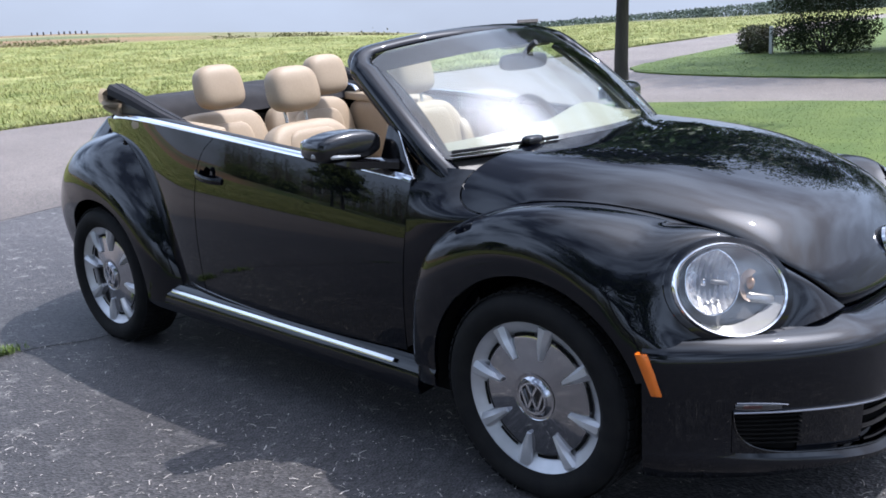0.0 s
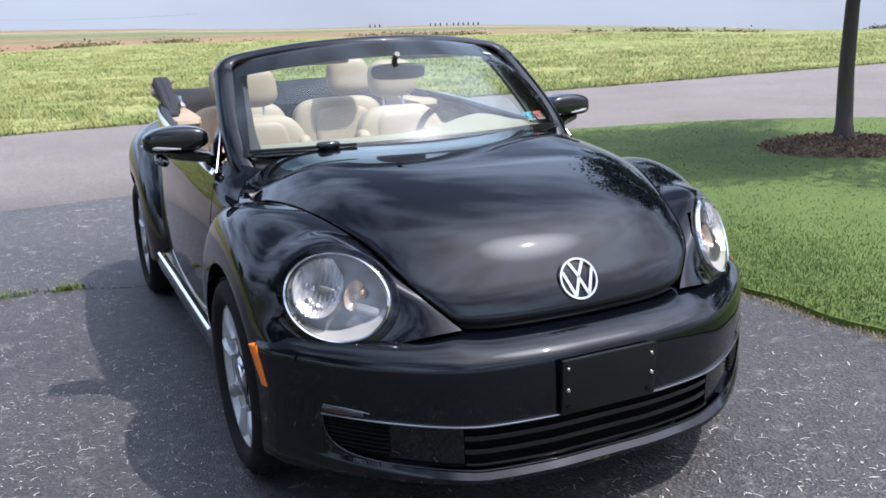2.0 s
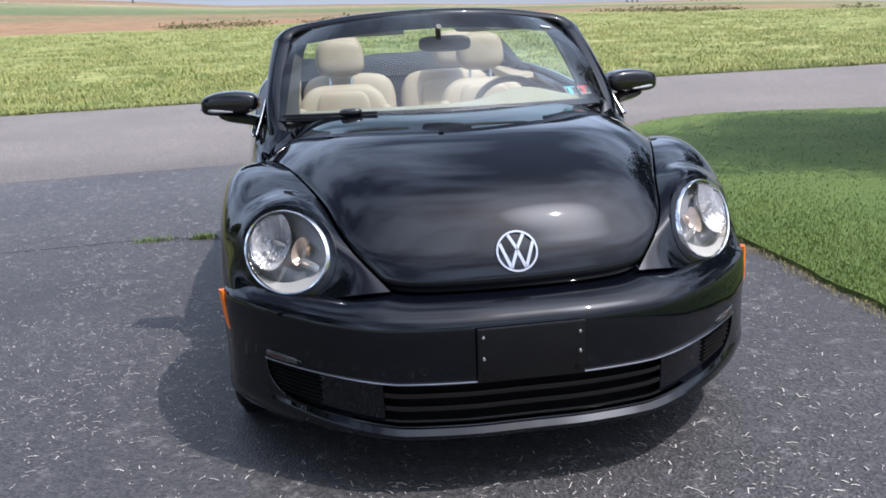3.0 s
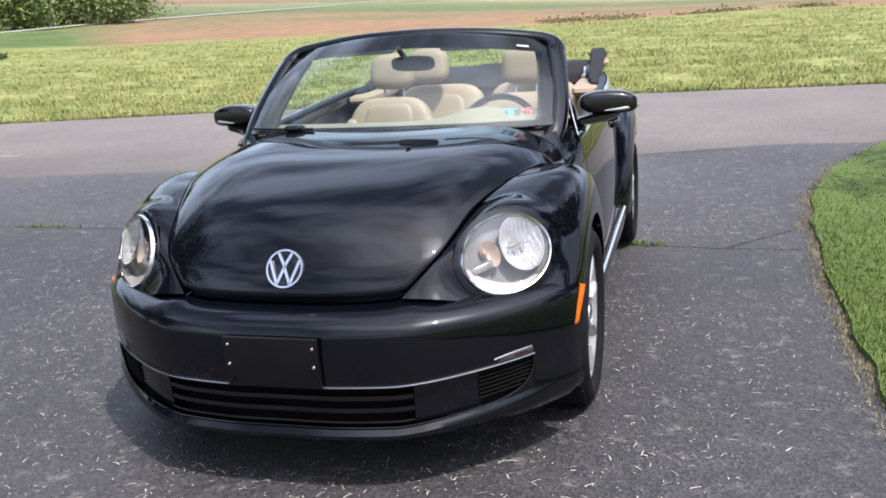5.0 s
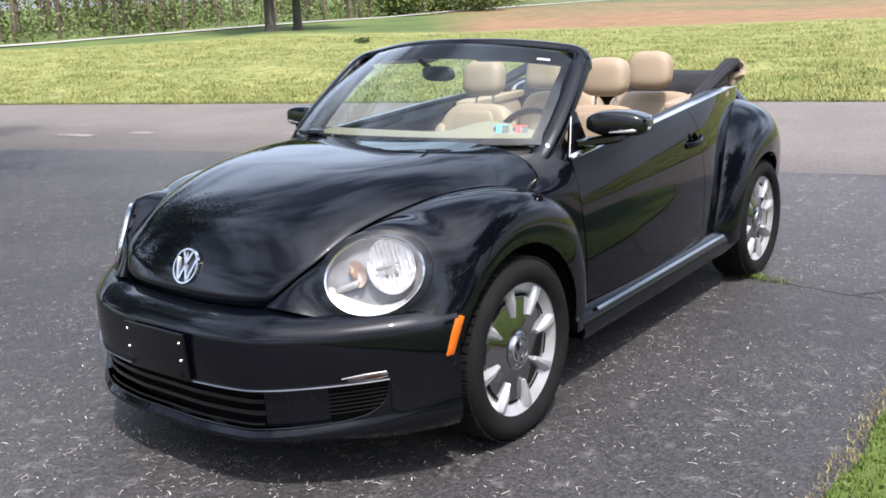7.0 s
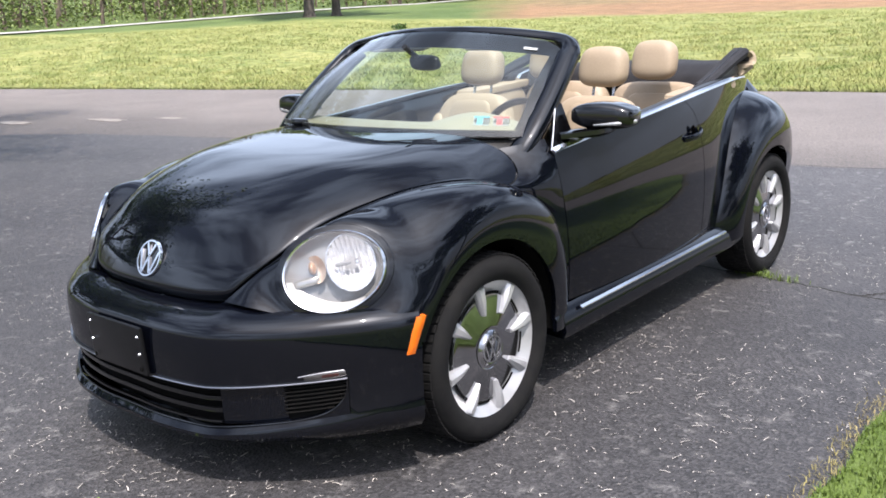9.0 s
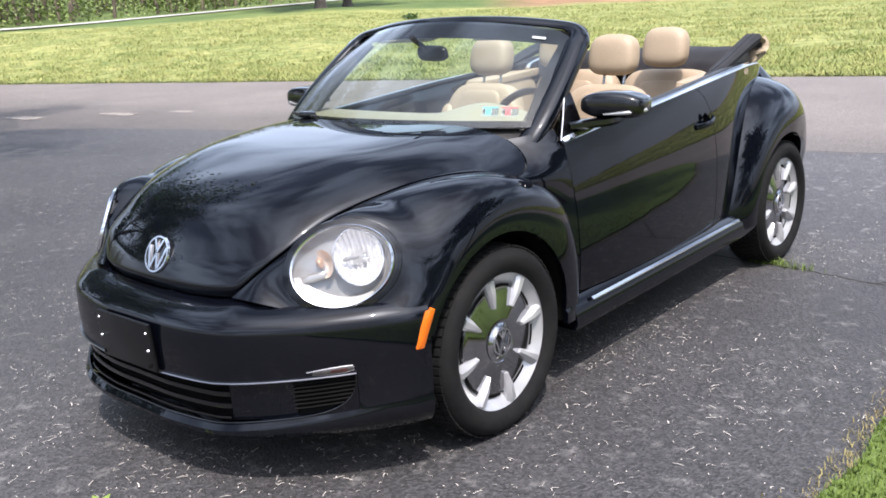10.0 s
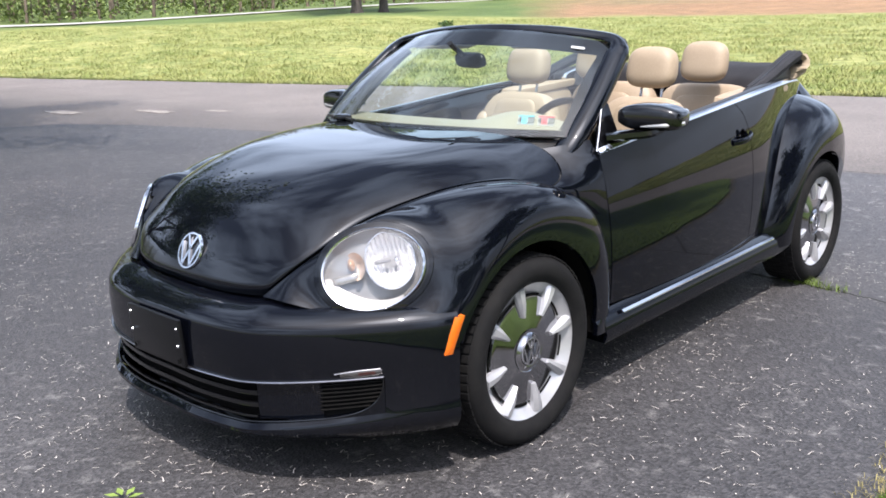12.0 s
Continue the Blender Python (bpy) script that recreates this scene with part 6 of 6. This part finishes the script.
def build_far_woods():
    rng = random.Random(91)
    vf = []
    tops = [(88, 0.1), (98, -0.1), (106, -0.4), (112, -0.75), (118, -1.0), (124, -1.15), (131, -1.35)]
    for i in range(620):
        az = rng.uniform(86, 131)
        r = rng.uniform(520, 700)
        x, y = polar(r, az)
        ztop = EYE_Z + r * math.tan(radians(table(tops, az) + 0.27 + rng.gauss(0, 0.022)))
        w = rng.uniform(5, 9)
        for _ in range(84):
            k = rng.random()
            p = (x + rng.gauss(0, w * 0.42), y + rng.gauss(0, w * 0.42), ztop - 11 * k)
            vf.append(leaf(rng, p, 1.5, 0.0))
    v, f = merge(vf)
    stuff("far_woods", v, f, FAR_WOODS, "hazy wooded hills on the skyline", "woods")


build_wood()
build_far_woods()


def build_posts():
    rng = random.Random(4)
    base = thing("fence_post", "dark weathered fence post on the ridge", "fence post", "", "fence posts on the ridge")
    part("stake", block((0.24, 0.24, 0.8), pose(0, 0, 0.3), 0.03), POST, base)
    part("stake_top", lathe([(0.0, 0.12), (0.11, 0.0)], 6), POST, base).matrix_basis = pose(0, 0, 0.69, 90, 0, 0)
    spots = [153.6, 153.9, 154.2, 154.5, 154.8, 155.1, 155.5, 155.9, 156.2, 156.5, 159.6, 159.9, 160.2]
    for k, az in enumerate(spots):
        x, y = polar(205 + rng.uniform(-2, 2), az)
        m = Matrix.Translation((x, y, land(x, y) - 0.1)) @ pose(0, 0, 0, rng.uniform(-3, 3), rng.uniform(-3, 3), rng.uniform(0, 90))
        if k == 0:
            base.matrix_basis = m
        else:
            copy_thing(base, m)
    x, y = polar(209, 189.4)
    z = land(x, y)
    pole = thing("utility_pole", "leaning wooden utility pole with two wires", "utility pole")
    pole.location = (x, y, z)
    raw_part("pole_shaft", tube([(0, 0, -0.5), (0.2, 0.3, 4), (0.4, 0.7, 8.2)], [0.16, 0.14, 0.10], 8), POST, pole, True)
    part("crossarm", block((0.12, 1.6, 0.12), pose(0.38, 0.65, 7.4), 0.01), POST, pole)
    for k in (0, 1):
        wire = [(0.4 + 30 * t, 0.7 + 62 * t + k, 7.5 - 4.5 * k - 9.0 * t + 9 * t * t * 0.6) for t in (0, 0.2, 0.4, 0.6, 0.8, 1.0)]
        raw_part("wire", tube(wire, [0.012] * 6, 4), POST, pole)
    x, y = polar(298, 127.3)
    shed = thing("shed", "small dark green farm shed far off", "shed")
    shed.location = (x, y, land(x, y) - 0.3)
    g = 2.6
    part("shed_wall", block((6.0, 5.0, g), pose(0, 0, g / 2, 0, 0, 35), 0.05), material("green_metal_wall", (0.05, 0.06, 0.05), 0.6, color2=(0.06, 0.07, 0.06), scale=0.5), shed)
    part("shed_roof", sweep(lambda t: pose(0, 0, 0, 0, 0, 35) @ Vector((-3.3 + 6.6 * t, 0, g)), [(-2.8, -0.1), (2.8, -0.1), (2.8, 0.05), (0.0, 0.9), (-2.8, 0.05)], 2), POST, shed, "", False)


build_posts()


def build_ridge_weeds():
    """Loose clumps of weeds and small bushes along the far field edges."""
    rng = random.Random(55)
    vf = []
    for i in range(520):
        az = rng.uniform(138, 190)
        r = rng.choice((60, 61, 62, 64)) + rng.gauss(0, 0.8)
        if noise.noise((az * 0.35, r * 0.02, 1)) < -0.05:
            continue
        x, y = polar(r, az)
        big = r / 100 * rng.uniform(0.5, 1.25)
        for _ in range(16):
            p = (x + rng.gauss(0, 0.8 * big), y + rng.gauss(0, 0.8 * big), land(x, y) + abs(rng.gauss(0, 0.16 * big)))
            vf.append(leaf(rng, p, 0.26 * big, 0.0))
    v, f = merge(vf)
    stuff("ridge_weeds", v, f, LEAF_RIDGE, "scattered weeds and low bushes between the far fields", "weeds")


build_ridge_weeds()


# ---- grass, hay and litter ----
def inside(poly_pts, x, y):
    hit, n = False, len(poly_pts)
    for i in range(n):
        (x0, y0), (x1, y1) = poly_pts[i], poly_pts[(i + 1) % n]
        if (y0 > y) != (y1 > y) and x < (x1 - x0) * (y - y0) / (y1 - y0) + x0:
            hit = not hit
    return hit


def blades(name, spots, mat, label, category, h0, h1, width, lie, seed):
    """Single bent blades of grass at given spots."""
    rng = np.random.default_rng(seed)
    p = np.array(spots)
    n = len(p)
    a = rng.uniform(0, 2 * np.pi, n)
    h = rng.uniform(h0, h1, n)
    tilt = np.abs(rng.normal(lie, 0.25, n)).clip(0, 1.5)
    d = np.stack([np.cos(a), np.sin(a), np.zeros(n)], 1)
    s = np.stack([-np.sin(a), np.cos(a), np.zeros(n)], 1) * (width * rng.uniform(0.6, 1.4, n))[:, None]
    up = np.array([0, 0, 1.0])
    mid = p + (d * np.sin(tilt * 0.6)[:, None] + up * np.cos(tilt * 0.6)[:, None]) * (h * 0.55)[:, None]
    tip = mid + (d * np.sin(tilt * 1.5)[:, None] + up * np.cos(tilt * 1.5)[:, None]) * (h * 0.45)[:, None]
    verts = np.stack([p - s, p + s, mid + s * 0.7, mid - s * 0.7, tip], 1).reshape(-1, 3)
    i = np.arange(n)[:, None] * 5
    quads, tris = i + np.array([[0, 1, 2, 3]]), i + np.array([[3, 2, 4]])
    me = bpy.data.meshes.new(name)
    me.from_pydata(verts.tolist(), [], quads.tolist() + tris.tolist())
    me.materials.append(mat)
    return tagged(new(name, me), label, category, "", "stuff")


def build_grass():
    rng = random.Random(12)
    lawn_poly = wobbly(LAWN_EDGE, 14, 0.05)
    near, far, dry = [], [], []
    while len(near) < 42000:
        x, y = rng.gauss(0.8, 1.7), 1.80 + abs(rng.gauss(0, 0.8))
        if inside(lawn_poly, x, y):
            near.append((x, y, 0.03))
    while len(far) < 110000:
        x, y = rng.uniform(-6.4, 8), rng.uniform(1.9, 10)
        if inside(lawn_poly, x, y) and math.hypot(x + 2.72, y - 6.25) > 0.76:
            far.append((x, y, 0.03))
    for i, (x, y) in enumerate(lawn_poly):
        if y < 5 and x < 5:
            for _ in range(60):
                dry.append((x + rng.gauss(0, 0.12), y + rng.gauss(0.0, 0.045), 0.008))
    island_poly = wobbly(ISLAND_EDGE, 10, 0.08)
    isl = []
    while len(isl) < 26000:
        x, y = rng.uniform(-9, 4), rng.uniform(13, 24)
        if inside(island_poly, x, y):
            isl.append((x, y, 0.025))
    blades("lawn_grass", near, GRASS_BLADE, "short mown green grass by the driveway", "grass", 0.018, 0.045, 0.0022, 0.6, 1)
    blades("lawn_grass", far, GRASS_BLADE, "short mown green grass", "grass", 0.014, 0.030, 0.0045, 1.25, 2)
    blades("lawn_grass", isl, GRASS_BLADE, "short shaded green grass", "grass", 0.02, 0.04, 0.011, 1.3, 3)
    blades("dry_edge_grass", dry, DRY_BLADE, "dry straw-coloured grass along the lawn's edge", "grass", 0.012, 0.036, 0.0018, 0.9, 4)
    hay = []
    while len(hay) < 210000:
        r = 13.0 + 45 * rng.random() ** 1.6
        x, y = polar(r, rng.uniform(96, 282))
        if x < table(LANE_EDGE, y) - 0.06 + 0.1 * noise.noise((y * 0.8, 0, 0)) - (0.4 if y > 26 else 0.0):
            clump = noise.noise((x * 0.6, y * 0.6, 4)) + 0.9 * noise.noise((x * 1.9, y * 1.9, 8))
            if clump > rng.uniform(-0.5, 0.5):
                hay.append((x, y, land(x, y) - 0.02))
    blades("hay_stubble", hay, HAY_BLADE, "pale yellow-green mown hay", "hay", 0.10, 0.30, 0.0085, 1.45, 5)
    verge = []
    for _ in range(22000):
        y = rng.uniform(-34, 30)
        verge.append((table(LANE_EDGE, y) - 0.05 - abs(rng.gauss(0, 0.16)) - (0.15 if y > 20 else 0), y, -0.02))
    blades("verge_grass", verge, VERGE_BLADE, "ragged darker grass along the lane's edge", "grass", 0.05, 0.12, 0.006, 0.9, 6)


build_grass()


PATCHES = [(-4.88, -12.15, 0.15, 0.50), (-5.55, -11.2, 0.12, 0.30), (-3.9, -13.6, 0.18, 0.50), (-6.25, -8.15, 0.10, 0.22)]
PATCH = material("pale_aggregate", (0.26, 0.235, 0.21), 0.9, bump=0.4, bump_scale=80, color2=(0.17, 0.15, 0.135), scale=7, fine=0.3, fine_scale=60)


def build_litter():
    """Pale chaff on the asphalt, the crack with its weeds, and a green leaf by the bumper."""
    rng = random.Random(19)
    vf = []
    for i in range(54000):
        x, y = rng.gauss(1.2, 3.2), rng.gauss(0.0, 3.6)
        if not (-4.6 < x < 7 and -8 < y < 1.85):
            continue
        if noise.noise((x * 0.9, y * 0.9, 3)) + 0.7 * noise.noise((x * 3.1, y * 3.1, 6)) < rng.uniform(-0.45, 0.5):
            continue
        a, l, w = rng.uniform(0, 6.28), rng.choice((0.002, 0.003, 0.003, 0.004, 0.005, 0.006, 0.008, 0.012, 0.018)), rng.uniform(0.0006, 0.0021)
        d, s = Vector((math.cos(a), math.sin(a), 0)), Vector((-math.sin(a), math.cos(a), 0))
        p = Vector((x, y, 0.0085))
        bend = s * rng.uniform(-0.15, 0.15) * l
        q = [p - d * l - s * w, p - d * l + s * w, p + bend + s * w + Vector((0, 0, 0.002)), p + bend - s * w + Vector((0, 0, 0.002)), p + d * l + s * w, p + d * l - s * w]
        vf.append(([tuple(v) for v in q], [(0, 1, 2, 3), (3, 2, 4, 5)]))
    v, f = merge(vf)
    stuff("chaff", v, f, DEBRIS, "scattered pale chaff and grass clippings", "litter")
    crack_mat = material("crack_shadow", (0.015, 0.014, 0.014), 0.95, color2=(0.03, 0.028, 0.026), scale=30)
    for k, line in enumerate(([(-3.95, -8.2), (-4.12, -7.3), (-4.42, -5.0), (-4.74, -2.0), (-4.97, 0.2), (-5.3, 1.6)], [(-1.75, -4.6), (-1.66, -4.0), (-1.62, -3.2), (-1.60, -2.4), (-1.66, -1.7), (-1.56, -1.29), (-1.33, -0.74), (-1.22, 0.2), (-1.15, 0.86), (-1.12, 1.1), (-1.07, 1.37), (-1.05, 1.85)], [(-1.07, 1.42), (-1.30, 1.62), (-1.55, 1.84)])):
        c = curve([(x, y, 0.0075) for x, y in line])
        ob = part("asphalt_crack", sweep(lambda t: c(t) + Vector((0.02 * noise.noise((t * 40, k, 0)), 0.02 * noise.noise((t * 40, k, 5)), 0)), [(-0.006, 0.0), (0.006, 0.0), (0.003, 0.0012), (-0.003, 0.0012)], 120), crack_mat)
        tagged(ob, "jagged dark crack across the asphalt", "crack", "", "structure")
    # pale worn patches where the driveway meets the lane
    for k, (x, y, lx, ly) in enumerate(PATCHES):
        rim = []
        for i in range(40):
            a = 2 * math.pi * i / 40
            w = 1 + 0.5 * noise.noise((math.cos(a) * 2 + k * 3, math.sin(a) * 2, 1)) + 0.3 * noise.noise((math.cos(a) * 6, math.sin(a) * 6, k))
            rim.append((x + lx * w * math.cos(a), y + ly * w * math.sin(a)))
        slab("pale_patch", rim, 0.0095 if x > -5 else 0.004, 0.006, PATCH, "pale worn patch of bare aggregate on the asphalt", "patch")
    weeds = []
    for x, y, n, sp in ((-1.57, -1.30, 220, 0.05), (-1.60, -1.62, 120, 0.06), (-1.17, 0.84, 200, 0.05), (-1.14, 1.0, 60, 0.05), (-1.66, -3.9, 120, 0.2), (-1.30, -0.7, 80, 0.05)):
        for _ in range(n):
            weeds.append((x + rng.gauss(0, 0.02), y + rng.gauss(0, sp), 0.006))
    blades("crack_weeds", weeds, GRASS_BLADE, "small tufts of grass growing in the crack", "weeds", 0.02, 0.06, 0.0025, 0.7, 9)
    sprig = thing("fallen_sprig", "fresh green leafy sprig lying on the asphalt", "leaf")
    sprig.location = (2.42, 0.17, 0.01)
    sprig.scale = (0.65, 0.65, 0.65)
    fresh = material("fresh_leaf", (0.14, 0.21, 0.04), 0.5, color2=(0.19, 0.26, 0.06), scale=30)
    for k in range(7):
        a = k * 0.9
        p = Vector((0.02 * math.cos(a), 0.02 * math.sin(a), 0.008 + 0.004 * k))
        d, s = Vector((math.cos(a), math.sin(a), 0.15)), Vector((-math.sin(a), math.cos(a), 0))
        raw_part("leaf", ([tuple(p), tuple(p + d * 0.035 + s * 0.018), tuple(p + d * 0.075 + Vector((0, 0, -0.005))), tuple(p + d * 0.035 - s * 0.018)], [(0, 1, 2), (0, 2, 3)]), fresh, sprig)
    raw_part("stem", tube([(-0.06, -0.02, 0.006), (0, 0, 0.01), (0.04, 0.03, 0.012)], [0.002, 0.003, 0.0015], 6), BARK, sprig)


build_litter()
